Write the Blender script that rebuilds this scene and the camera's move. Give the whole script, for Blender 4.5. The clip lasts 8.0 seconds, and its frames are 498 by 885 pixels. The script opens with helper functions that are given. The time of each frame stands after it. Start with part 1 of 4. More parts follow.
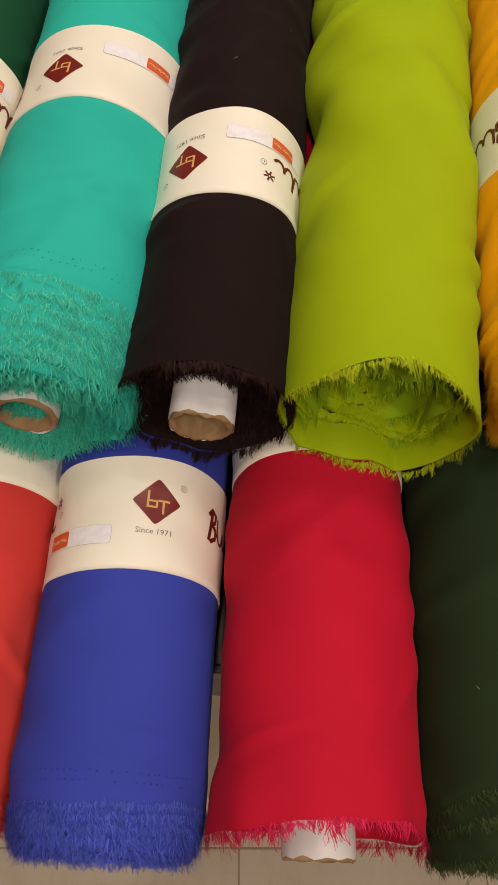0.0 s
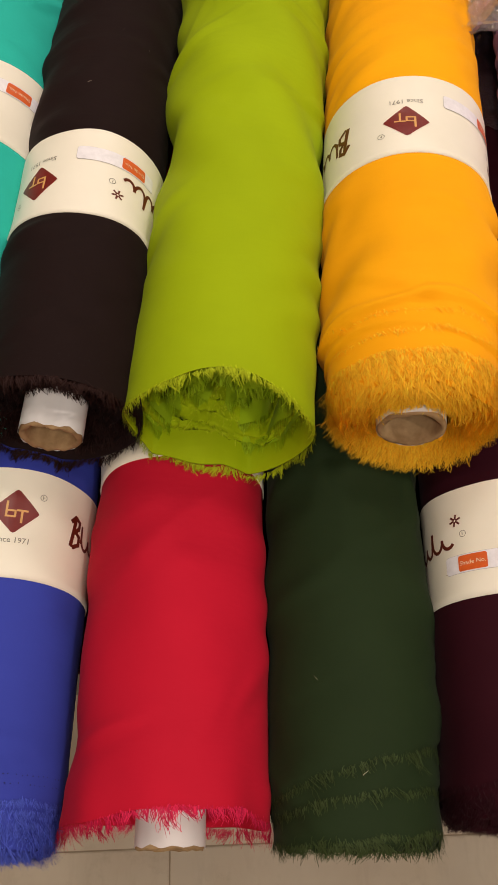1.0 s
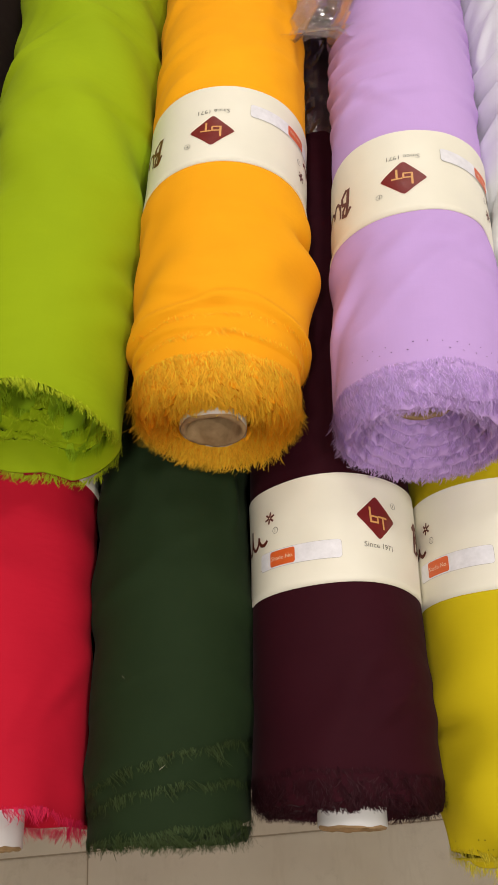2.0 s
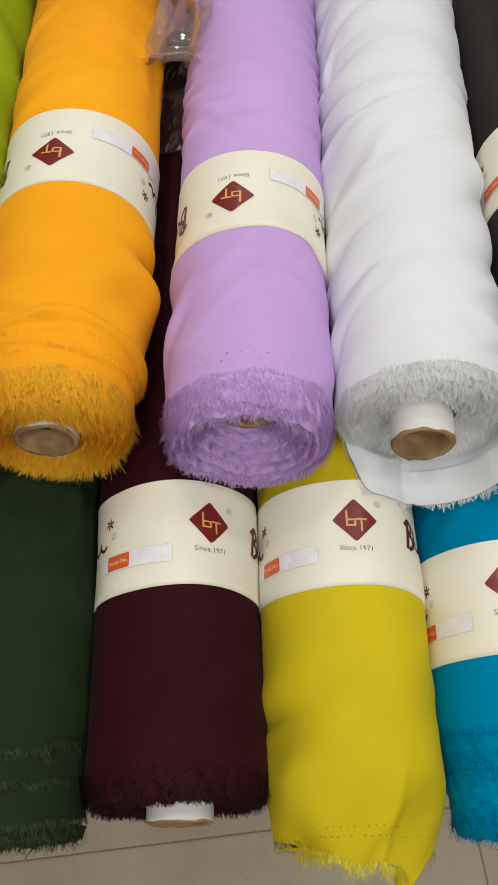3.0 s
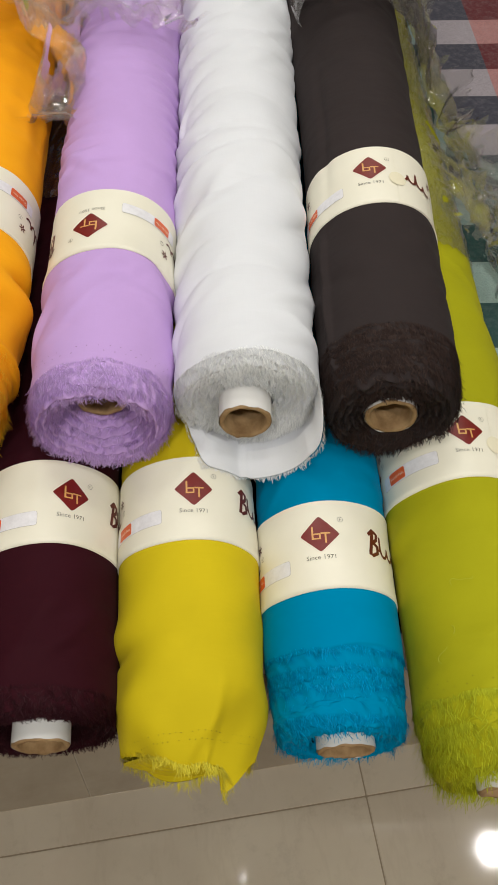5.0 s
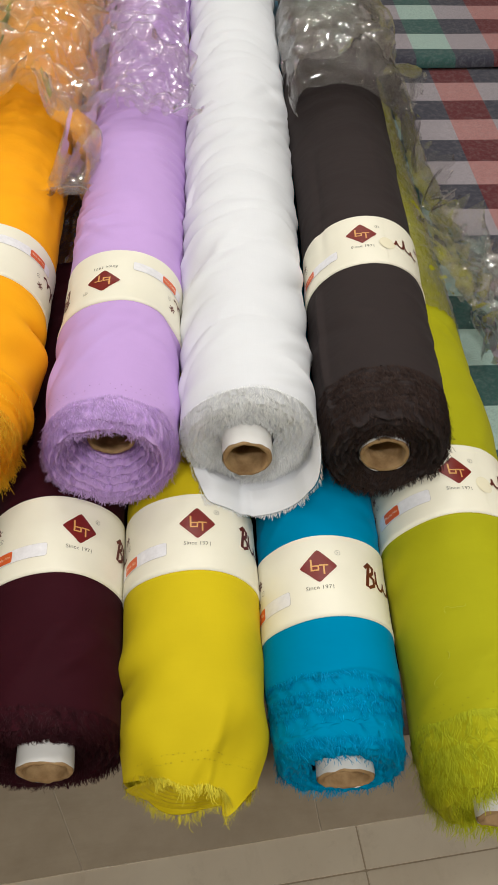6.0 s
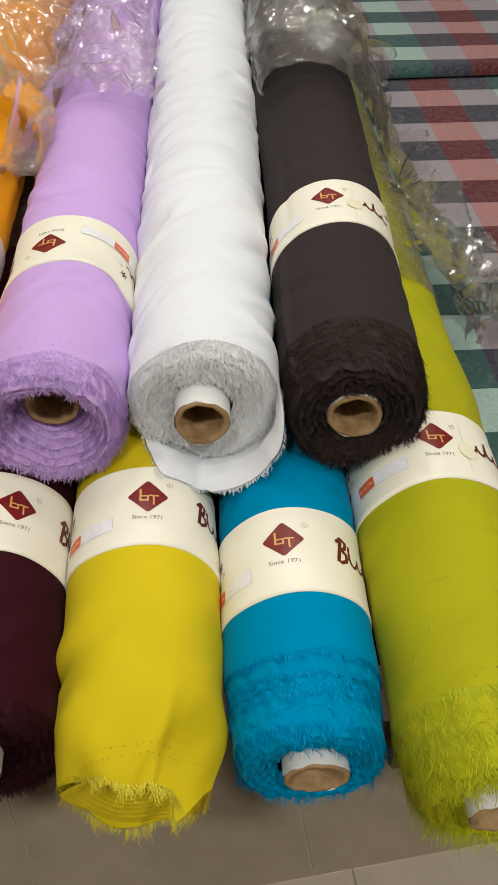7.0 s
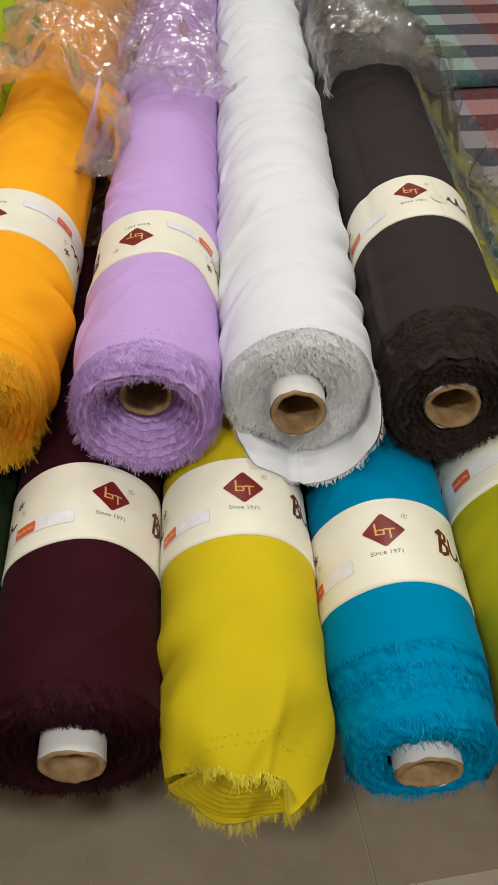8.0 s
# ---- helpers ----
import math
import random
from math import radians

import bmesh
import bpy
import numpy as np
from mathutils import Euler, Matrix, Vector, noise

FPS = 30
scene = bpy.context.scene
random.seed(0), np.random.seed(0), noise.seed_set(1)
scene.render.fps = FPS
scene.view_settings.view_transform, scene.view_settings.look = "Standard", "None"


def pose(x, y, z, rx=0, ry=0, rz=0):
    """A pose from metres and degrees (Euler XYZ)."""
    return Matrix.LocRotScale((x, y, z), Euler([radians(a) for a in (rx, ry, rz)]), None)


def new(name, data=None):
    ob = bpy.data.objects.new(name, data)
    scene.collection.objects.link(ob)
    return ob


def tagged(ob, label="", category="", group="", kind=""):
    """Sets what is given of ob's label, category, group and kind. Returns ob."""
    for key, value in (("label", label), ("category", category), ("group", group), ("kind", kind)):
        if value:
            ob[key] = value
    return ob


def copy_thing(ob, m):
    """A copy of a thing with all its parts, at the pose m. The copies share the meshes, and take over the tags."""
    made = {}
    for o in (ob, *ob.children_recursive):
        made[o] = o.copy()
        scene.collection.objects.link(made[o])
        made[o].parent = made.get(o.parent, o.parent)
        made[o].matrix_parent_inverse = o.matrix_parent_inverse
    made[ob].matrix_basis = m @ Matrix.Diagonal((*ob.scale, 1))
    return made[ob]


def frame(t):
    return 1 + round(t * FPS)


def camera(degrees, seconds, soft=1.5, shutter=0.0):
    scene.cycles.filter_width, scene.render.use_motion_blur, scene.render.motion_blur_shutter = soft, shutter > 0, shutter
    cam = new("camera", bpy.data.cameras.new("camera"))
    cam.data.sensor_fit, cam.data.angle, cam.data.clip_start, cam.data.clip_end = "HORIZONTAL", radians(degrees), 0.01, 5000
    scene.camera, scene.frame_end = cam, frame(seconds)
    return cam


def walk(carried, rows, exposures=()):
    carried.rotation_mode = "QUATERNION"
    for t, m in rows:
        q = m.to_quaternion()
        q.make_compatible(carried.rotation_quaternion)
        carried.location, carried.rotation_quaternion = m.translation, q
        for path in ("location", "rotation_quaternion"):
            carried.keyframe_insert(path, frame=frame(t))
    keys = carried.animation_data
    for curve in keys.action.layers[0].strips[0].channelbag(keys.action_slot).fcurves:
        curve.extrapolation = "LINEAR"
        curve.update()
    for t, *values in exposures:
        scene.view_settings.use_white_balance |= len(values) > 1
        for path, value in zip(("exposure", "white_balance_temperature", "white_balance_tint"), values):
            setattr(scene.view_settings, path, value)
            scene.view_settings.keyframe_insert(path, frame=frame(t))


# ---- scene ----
cam = camera(34.1, 8.0)
# seconds, place in metres, Euler angles in degrees
PATH = [
    (0.0, -0.4459, -0.0915, 1.4676, 28.33, 2.01, 5.90),
    (0.5, -0.3962, -0.0913, 1.4766, 28.41, 1.21, 4.65),
    (1.0, -0.3413, -0.0942, 1.4896, 28.54, 1.65, 3.63),
    (1.5, -0.2826, -0.0938, 1.4933, 28.68, 1.87, 2.37),
    (2.0, -0.1978, -0.0946, 1.5001, 28.61, 1.94, 1.24),
    (3.5, -0.0451, -0.1208, 1.5338, 29.78, -0.37, -1.39),
    (4.0, -0.0081, -0.1408, 1.5561, 30.15, -1.14, -2.36),
    (4.5, 0.0251, -0.1834, 1.5778, 31.64, -0.90, -2.97),
    (5.8, 0.0191, -0.3185, 1.6012, 38.91, -0.90, -3.18),
    (6.0, 0.0128, -0.3217, 1.5917, 40.65, -1.32, -3.13),
    (6.5, 0.0446, -0.3358, 1.5283, 43.96, -1.14, -3.38),
    (7.0, 0.0591, -0.3376, 1.4669, 44.91, -0.31, -3.86),
    (7.5, 0.0523, -0.3415, 1.4364, 45.62, 0.65, -3.48),
    (8.0, -0.0152, -0.3472, 1.4396, 46.45, 0.47, -2.95),
]
# seconds, stops, kelvin, tint
EXPOSURES = [(0.0, -1.19, 7000, 14), (1.0, -1.17, 7000, 14), (2.0, -1.13, 6350, 7), (3.5, -1.34, 6000, 2), (4.5, -1.27, 6100, 2), (6.5, -1.09, 6150, 2), (7.5, -1.10, 6150, 2), (8.0, -1.22, 6150, 3)]
walk(cam, [(t, pose(x, y, z, rx, ry, rz)) for t, x, y, z, rx, ry, rz in PATH], EXPOSURES)

# ---------------------------------------------------------------- world and lamps
world = bpy.data.worlds.new("world")
scene.world = world
world.use_nodes = True
world.node_tree.nodes["Background"].inputs[0].default_value = (1.0, 0.93, 0.84, 1)
world.node_tree.nodes["Background"].inputs[1].default_value = 0.03
LAMP_POWER = 16.0
CEILING_Z = 3.0
DOWNLIGHTS = [(0.83, 0.92), (1.36, 0.26), (-0.42, 0.92), (0.16, 0.20), (-1.1, 0.20), (0.16, 1.75), (-1.1, 1.75), (-0.42, -1.0), (0.83, -1.0), (0.83, 1.95), (-0.42, 2.5), (0.45, 2.6)]
for lx, ly in DOWNLIGHTS:
    # the row over the aisle is the brighter one
    ld = bpy.data.lights.new("downlight_glow", "AREA")
    ld.shape, ld.size, ld.energy, ld.color = "DISK", 0.13, LAMP_POWER * (2.8 if ly < 0 else 0.78 if ly > 1.5 else 0.70), (1.0, 0.915, 0.855)
    lo = new("downlight_glow", ld)
    lo.matrix_world = pose(lx, ly, CEILING_Z - 0.022)


# ---------------------------------------------------------------- materials
def lin(r, g, b):
    return tuple(((c / 255) / 12.92 if c / 255 <= 0.04045 else ((c / 255 + 0.055) / 1.055) ** 2.4) for c in (r, g, b))


class Nodes:
    """A short way to write node trees."""

    def __init__(self, name):
        self.mat = bpy.data.materials.new(name)
        self.mat.use_nodes = True
        self.tree = self.mat.node_tree
        self.tree.nodes.clear()
        self.out = self.tree.nodes.new("ShaderNodeOutputMaterial")
        self.coord = self.tree.nodes.new("ShaderNodeTexCoord")

    def add(self, kind, **links):
        n = self.tree.nodes.new("ShaderNode" + kind)
        for key, value in links.items():
            if key[0] == "i" and key[1:].isdigit():
                sock = n.inputs[int(key[1:])]
            else:
                sock = n.inputs[key.replace("_", " ")]
            self.put(sock, value)
        return n

    def put(self, sock, value):
        if isinstance(value, bpy.types.NodeSocket):
            self.tree.links.new(value, sock)
        elif isinstance(value, bpy.types.Node):
            self.tree.links.new(value.outputs[0], sock)
        else:
            sock.default_value = value

    def math(self, op, a, b=0.0):
        n = self.tree.nodes.new("ShaderNodeMath")
        n.operation = op
        self.put(n.inputs[0], a)
        self.put(n.inputs[1], b)
        return n.outputs[0]

    def noise(self, scale, detail=3.0, rough=0.55, vector=None):
        n = self.tree.nodes.new("ShaderNodeTexNoise")
        n.inputs["Scale"].default_value, n.inputs["Detail"].default_value, n.inputs["Roughness"].default_value = scale, detail, rough
        self.put(n.inputs["Vector"], vector or self.coord.outputs["Object"])
        return n.outputs["Fac"]

    def ramp(self, fac, stops, mode="LINEAR"):
        n = self.tree.nodes.new("ShaderNodeValToRGB")
        n.color_ramp.interpolation = mode
        el = n.color_ramp.elements
        while len(el) < len(stops):
            el.new(0.5)
        for e, (p, c) in zip(el, stops):
            e.position, e.color = p, (*c, 1) if len(c) == 3 else c
        self.put(n.inputs[0], fac)
        return n.outputs[0]

    def mix(self, fac, a, b, blend="MIX"):
        n = self.tree.nodes.new("ShaderNodeMix")
        n.data_type, n.blend_type = "RGBA", blend
        self.put(n.inputs[0], fac)
        self.put(n.inputs[6], a if not isinstance(a, tuple) else (*a[:3], 1))
        self.put(n.inputs[7], b if not isinstance(b, tuple) else (*b[:3], 1))
        return n.outputs[2]

    def bump(self, height, strength, distance):
        return self.add("Bump", Strength=strength, Distance=distance, Height=height).outputs[0]

    def finish(self, shader):
        self.put(self.out.inputs[0], shader)
        return self.mat


def mapped(m, scale):
    n = m.tree.nodes.new("ShaderNodeMapping")
    n.inputs["Scale"].default_value = scale
    m.put(n.inputs[0], m.coord.outputs["Object"])
    return n.outputs[0]


def cloth_material(name, rgb, sheen=0.035, vary=0.10, rough=0.78, through_light=0.0):
    """Plain woven viscose: soft shade drift, slubs along and across the weave, fine relief."""
    m = Nodes(name)
    dark = tuple(c * (1 - vary) for c in rgb)
    lite = tuple(min(c * (1 + vary), 0.95) for c in rgb)
    broad = m.ramp(m.noise(6.0, 4.0), [(0.3, dark), (0.7, lite)])
    slub = m.noise(1.0, 3.0, 0.6, mapped(m, (60.0, 900.0, 60.0)))
    slub2 = m.noise(1.0, 3.0, 0.6, mapped(m, (900.0, 40.0, 900.0)))
    weave = m.math("ADD", slub, slub2)
    col = m.mix(m.math("MULTIPLY", m.math("SUBTRACT", weave, 0.75), 0.14), broad, tuple(c * 0.75 for c in rgb))
    bump = m.bump(weave, 0.06, 0.0005)
    soft = m.noise(1.0, 3.0, 0.5, mapped(m, (16.0, 34.0, 16.0)))
    bump2 = m.add("Bump", Strength=0.30, Distance=0.006, Height=soft, Normal=bump).outputs[0]
    p = m.add("BsdfPrincipled", Base_Color=col, Roughness=rough, Normal=bump2, Specular_IOR_Level=0.12, Sheen_Weight=sheen, Sheen_Roughness=0.45)
    p.inputs["Sheen Tint"].default_value = (*[min(1, 0.4 + c) for c in rgb], 1)
    if through_light:
        tl = m.add("BsdfTranslucent", Color=col)
        return m.finish(m.add("MixShader", i0=through_light, i1=p, i2=tl))
    return m.finish(p)


def thread_material(name, rgb):
    """Loose yarn ends: each strand a little lighter or darker."""
    m = Nodes(name)
    geo = m.tree.nodes.new("ShaderNodeNewGeometry")
    col = m.ramp(geo.outputs["Random Per Island"], [(0.0, tuple(c * 0.72 for c in rgb)), (0.6, rgb), (1.0, tuple(min(c * 1.25 + 0.012, 0.95) for c in rgb))])
    p = m.add("BsdfPrincipled", Base_Color=col, Roughness=0.7, Specular_IOR_Level=0.12)
    tl = m.add("BsdfTranslucent", Color=col)
    return m.finish(m.add("MixShader", i0=0.3, i1=p, i2=tl))


def paper_material(name, rgb, rough=0.42, spec=0.45):
    m = Nodes(name)
    col = m.ramp(m.noise(30.0, 4.0), [(0.3, tuple(c * 0.96 for c in rgb)), (0.7, rgb)])
    bump = m.bump(m.noise(260.0, 3.0), 0.08, 0.0005)
    bump2 = m.add("Bump", Strength=0.15, Distance=0.003, Height=m.noise(18.0, 2.0), Normal=bump).outputs[0]
    return m.finish(m.add("BsdfPrincipled", Base_Color=col, Roughness=rough, Specular_IOR_Level=spec, Normal=bump2))


def print_material(name, rgb, rough=0.4):
    m = Nodes(name)
    col = m.ramp(m.noise(180.0, 3.0), [(0.25, tuple(c * 0.85 for c in rgb)), (0.75, rgb)])
    return m.finish(m.add("BsdfPrincipled", Base_Color=col, Roughness=rough, Specular_IOR_Level=0.5))


LABEL_PAPER = paper_material("label_paper", lin(236, 231, 213))
PRINT_MAROON = print_material("print_maroon", lin(118, 28, 24), 0.34)
PRINT_GOLD = print_material("print_gold", lin(222, 170, 100))
PRINT_BROWN = print_material("print_brown", lin(96, 34, 18))
PRINT_ORANGE = print_material("print_orange", lin(222, 98, 40))
PRINT_WHITE = print_material("print_white", lin(238, 236, 240))
PRINT_GREY = print_material("print_grey", lin(110, 104, 92))
PRINT_PALE = print_material("print_pale", lin(196, 190, 182))
SEAL = paper_material("seal_foil", lin(238, 230, 202), 0.25, 0.6)
CREAM_TEXT = print_material("print_cream", lin(245, 225, 200))


def card_material():
    m = Nodes("kraft_card")
    col = m.ramp(m.noise(55.0, 5.0), [(0.25, lin(122, 94, 62)), (0.75, lin(182, 152, 112))])
    bump = m.bump(m.noise(240.0, 4.0), 0.4, 0.001)
    return m.finish(m.add("BsdfPrincipled", Base_Color=col, Roughness=0.85, Normal=bump, Specular_IOR_Level=0.2))


CARD = card_material()
WRAP_PAPER = paper_material("tube_wrapping_paper", lin(226, 224, 222), 0.5, 0.4)


def plastic_material(name, haze):
    """Thin clear film: see-through, faintly milky, with hard highlights on its creases."""
    m = Nodes(name)
    n1 = m.noise(1.0, 3.0, 0.5, mapped(m, (90.0, 30.0, 60.0)))
    n2 = m.noise(22.0, 2.0, 0.5)
    bump = m.bump(m.math("ADD", n1, m.math("MULTIPLY", n2, 1.5)), 0.10, 0.004)
    clear = m.add("BsdfTransparent", Color=(0.985, 0.98, 0.975, 1))
    gloss = m.add("BsdfGlossy", Color=(1, 1, 1, 1), Roughness=0.085, Normal=bump)
    white = m.add("BsdfDiffuse", Color=(0.9, 0.89, 0.88, 1))
    glow = m.add("BsdfTranslucent", Color=(0.9, 0.89, 0.88, 1))
    milky = m.add("MixShader", i0=0.5, i1=white, i2=glow)
    fr = m.add("Fresnel", IOR=1.5, Normal=bump)
    fac = m.math("MINIMUM", m.math("ADD", m.math("MULTIPLY", fr.outputs[0], 1.2), 0.10), 0.55)
    patch = m.math("MULTIPLY", m.ramp(m.noise(16.0, 4.0, 0.6), [(0.35, (0.15, 0.15, 0.15)), (0.7, (1, 1, 1))]), haze)
    base = m.add("MixShader", i0=patch, i1=clear, i2=milky)
    return m.finish(m.add("MixShader", i0=fac, i1=base, i2=gloss))


FILM = plastic_material("clear_film", 0.12)
MILKY_FILM = plastic_material("milky_film", 0.20)


def plaid_material():
    """Brushed cotton check: cross bands alternately pale and dark, columns of mint, grey and red."""
    m = Nodes("plaid_cotton")
    sep = m.add("SeparateXYZ", Vector=m.coord.outputs["Object"])
    x, y = sep.outputs[0], sep.outputs[1]
    col = m.math("FRACT", m.math("DIVIDE", m.math("ADD", x, 0.0), 0.36))
    light = m.ramp(col, [(0.0, lin(150, 172, 164)), (0.25, lin(146, 138, 144)), (0.5, lin(158, 112, 110)), (0.75, lin(146, 138, 144))], "CONSTANT")
    dark = m.ramp(col, [(0.0, lin(44, 78, 74)), (0.25, lin(52, 52, 64)), (0.5, lin(84, 22, 28)), (0.75, lin(52, 52, 64))], "CONSTANT")
    band = m.math("GREATER_THAN", m.math("FRACT", m.math("DIVIDE", m.math("ADD", y, 0.1243), 0.1633)), 0.5)
    flat = m.mix(band, light, dark)
    fleck = m.noise(420.0, 3.0, 0.7)
    fleck2 = m.noise(90.0, 4.0, 0.7)
    c2 = m.mix(m.math("MULTIPLY", m.ramp(fleck, [(0.42, (0, 0, 0)), (0.62, (1, 1, 1))]), 0.30), flat, lin(70, 66, 70))
    c3 = m.mix(m.math("MULTIPLY", m.ramp(fleck2, [(0.45, (0, 0, 0)), (0.7, (1, 1, 1))]), 0.09), c2, lin(195, 190, 190))
    bump = m.bump(fleck, 0.2, 0.001)
    return m.finish(m.add("BsdfPrincipled", Base_Color=c3, Roughness=0.9, Normal=bump, Sheen_Weight=0.15, Specular_IOR_Level=0.15))


PLAID = plaid_material()


def tile_material():
    m = Nodes("vitrified_tile")
    info = m.tree.nodes.new("ShaderNodeObjectInfo")
    shade = m.ramp(m.noise(3.0, 5.0, 0.6), [(0.3, lin(196, 182, 162)), (0.7, lin(214, 202, 182))])
    vein = m.ramp(m.noise(1.4, 6.0, 0.7, mapped(m, (3.0, 0.8, 1.0))), [(0.47, (0, 0, 0)), (0.50, (1, 1, 1)), (0.53, (0, 0, 0))])
    c1 = m.mix(m.math("MULTIPLY", vein, 0.08), shade, lin(150, 128, 104))
    c2 = m.mix(m.math("MULTIPLY", info.outputs["Random"], 0.12), c1, lin(170, 150, 126))
    dirt = m.ramp(m.noise(14.0, 6.0, 0.75), [(0.55, (0, 0, 0)), (0.8, (1, 1, 1))])
    c3 = m.mix(m.math("MULTIPLY", dirt, 0.3), c2, lin(128, 112, 92))
    rough = m.math("ADD", 0.03, m.math("MULTIPLY", m.noise(20.0, 4.0), 0.07))
    return m.finish(m.add("BsdfPrincipled", Base_Color=c3, Roughness=rough, Specular_IOR_Level=0.5, Normal=m.bump(m.noise(2.2, 2.0), 0.05, 0.01)))


TILE = tile_material()


def slab_material():
    """Brown stone with a dull polish and scuffs."""
    m = Nodes("dull_brown_slab")
    col = m.ramp(m.noise(5.0, 6.0, 0.65), [(0.3, lin(158, 143, 122)), (0.7, lin(178, 163, 142))])
    scuff = m.ramp(m.noise(1.0, 5.0, 0.7, mapped(m, (5.0, 22.0, 5.0))), [(0.5, (0, 0, 0)), (0.75, (1, 1, 1))])
    c2 = m.mix(m.math("MULTIPLY", scuff, 0.25), col, lin(132, 117, 98))
    rough = m.math("ADD", 0.22, m.math("MULTIPLY", m.noise(24.0, 4.0), 0.2))
    return m.finish(m.add("BsdfPrincipled", Base_Color=c2, Roughness=rough, Specular_IOR_Level=0.4))


SLAB = slab_material()


def plain_material(name, rgb, rough=0.7, vary=0.08, scale=6.0):
    m = Nodes(name)
    col = m.ramp(m.noise(scale, 5.0, 0.6), [(0.3, tuple(c * (1 - vary) for c in rgb)), (0.7, tuple(min(1, c * (1 + vary)) for c in rgb))])
    return m.finish(m.add("BsdfPrincipled", Base_Color=col, Roughness=rough, Normal=m.bump(m.noise(scale * 20, 3.0), 0.1, 0.002)))


GROUT = plain_material("grout", lin(150, 134, 112), 0.9)
WALL_PAINT = plain_material("wall_paint", lin(226, 218, 204), 0.8, 0.03)
CEIL_PAINT = plain_material("ceiling_paint", lin(236, 233, 226), 0.85, 0.02)
LAMP_TRIM = plain_material("lamp_trim", lin(230, 230, 228), 0.4, 0.02)


def wood_material():
    m = Nodes("dark_laminate")
    grain = m.noise(1.0, 5.0, 0.6, mapped(m, (3.0, 70.0, 70.0)))
    col = m.ramp(grain, [(0.3, lin(40, 22, 16)), (0.7, lin(66, 36, 25))])
    return m.finish(m.add("BsdfPrincipled", Base_Color=col, Roughness=0.35, Normal=m.bump(grain, 0.1, 0.001)))


WOOD = wood_material()


# ---------------------------------------------------------------- mesh helpers
def mesh_ob(name, verts, faces, material, parent=None, label="", smooth=True):
    me = bpy.data.meshes.new(name)
    me.from_pydata([tuple(v) for v in verts], [], faces if isinstance(faces, list) else faces.tolist())
    if material:
        me.materials.append(material)
    if smooth:
        me.shade_smooth()
    me.update()
    ob = new(name, me)
    if parent:
        ob.parent = parent
    if label:
        tagged(ob, label)
    return ob


def part(name, bm, material, parent, label=""):
    me = bpy.data.meshes.new(name)
    bm.to_mesh(me)
    bm.free()
    me.materials.append(material)
    ob = new(name, me)
    ob.parent = parent
    if label:
        tagged(ob, label)
    return ob


def box(sx, sy, sz, bevel=0.004, centre=(0, 0, 0)):
    bm = bmesh.new()
    bmesh.ops.create_cube(bm, size=1)
    bmesh.ops.scale(bm, vec=(sx, sy, sz), verts=bm.verts)
    bmesh.ops.translate(bm, vec=centre, verts=bm.verts)
    if bevel:
        bmesh.ops.bevel(bm, geom=bm.edges[:], offset=bevel, segments=2, affect="EDGES")
    return bm


def grid_faces(nu, nv, closed):
    """Quads over a grid of nv rows of nu points."""
    u = np.arange(nu if closed else nu - 1)
    v = np.arange(nv - 1)
    uu, vv = np.meshgrid(u, v)
    a = vv * nu + uu
    b = vv * nu + (uu + 1) % nu
    return np.stack([a, b, b + nu, a + nu], -1).reshape(-1, 4)


def wobble(seed, n=6, lo=4.0, hi=30.0):
    """A smooth random function of angle and length, about -1 to 1."""
    rng = np.random.default_rng(seed)
    ks, fs, ph = rng.integers(1, 6, n), rng.uniform(lo, hi, n), rng.uniform(0, 6.28, n)

    def f(th, y):
        return sum(np.sin(k * th + w * y + p) for k, w, p in zip(ks, fs, ph)) / (0.6 * n)

    return f


def strands(rng, base, along, side, length, width, bend, droop=0.0, segs=4):
    """Flat tapered yarn ends that start at base and run along; one loose ribbon each."""
    n = len(base)
    k = segs + 1
    s = np.linspace(0, 1, k)[None, :, None]
    ln = length[:, None, None]
    curve = base[:, None, :] + along[:, None, :] * ln * s + bend[:, None, :] * ln * s * s
    curve[:, :, 2] -= droop * (ln[:, :, 0] * s[:, :, 0] ** 2)
    curl = rng.normal(0, 0.10, (n, 1, 1)) * np.sin(2 * np.pi * s * rng.uniform(0.6, 1.3, (n, 1, 1)) + 0 * s)
    curve = curve + side[:, None, :] * ln * curl
    w = width[:, None, None] * (1 - 0.5 * s)
    left, right = curve - side[:, None, :] * w, curve + side[:, None, :] * w
    verts = np.stack([left, right], 2).reshape(-1, 3)
    first = (np.arange(n) * k * 2)[:, None]
    row = (np.arange(segs) * 2)[None, :]
    a = first + row
    faces = np.stack([a, a + 1, a + 3, a + 2], -1).reshape(-1, 4)
    return verts, faces


# ---------------------------------------------------------------- rolls of cloth
Y0 = 0.3            # where along the walkway axis a roll's own origin lies
TABLE_Z = 0.75
UPPER_Z = 0.942     # axis height of the rolls on top
ROLLS = []          # x at Y0, slope, axis height, radius, first and last y, for what drapes over them


def on_skin(th, r, y, R):
    return np.stack([r * np.sin(th), y - Y0 + 0 * th, R + r * np.cos(th)], -1)


def label_point(s, v, a0, r, R, ymid, flip):
    """Label coordinates (along the wrap, across it) to the roll's own space."""
    if flip:
        s, v = -s, -v
    th = a0 + s / R
    return (r * math.sin(th), ymid + v - Y0, R + r * math.cos(th))


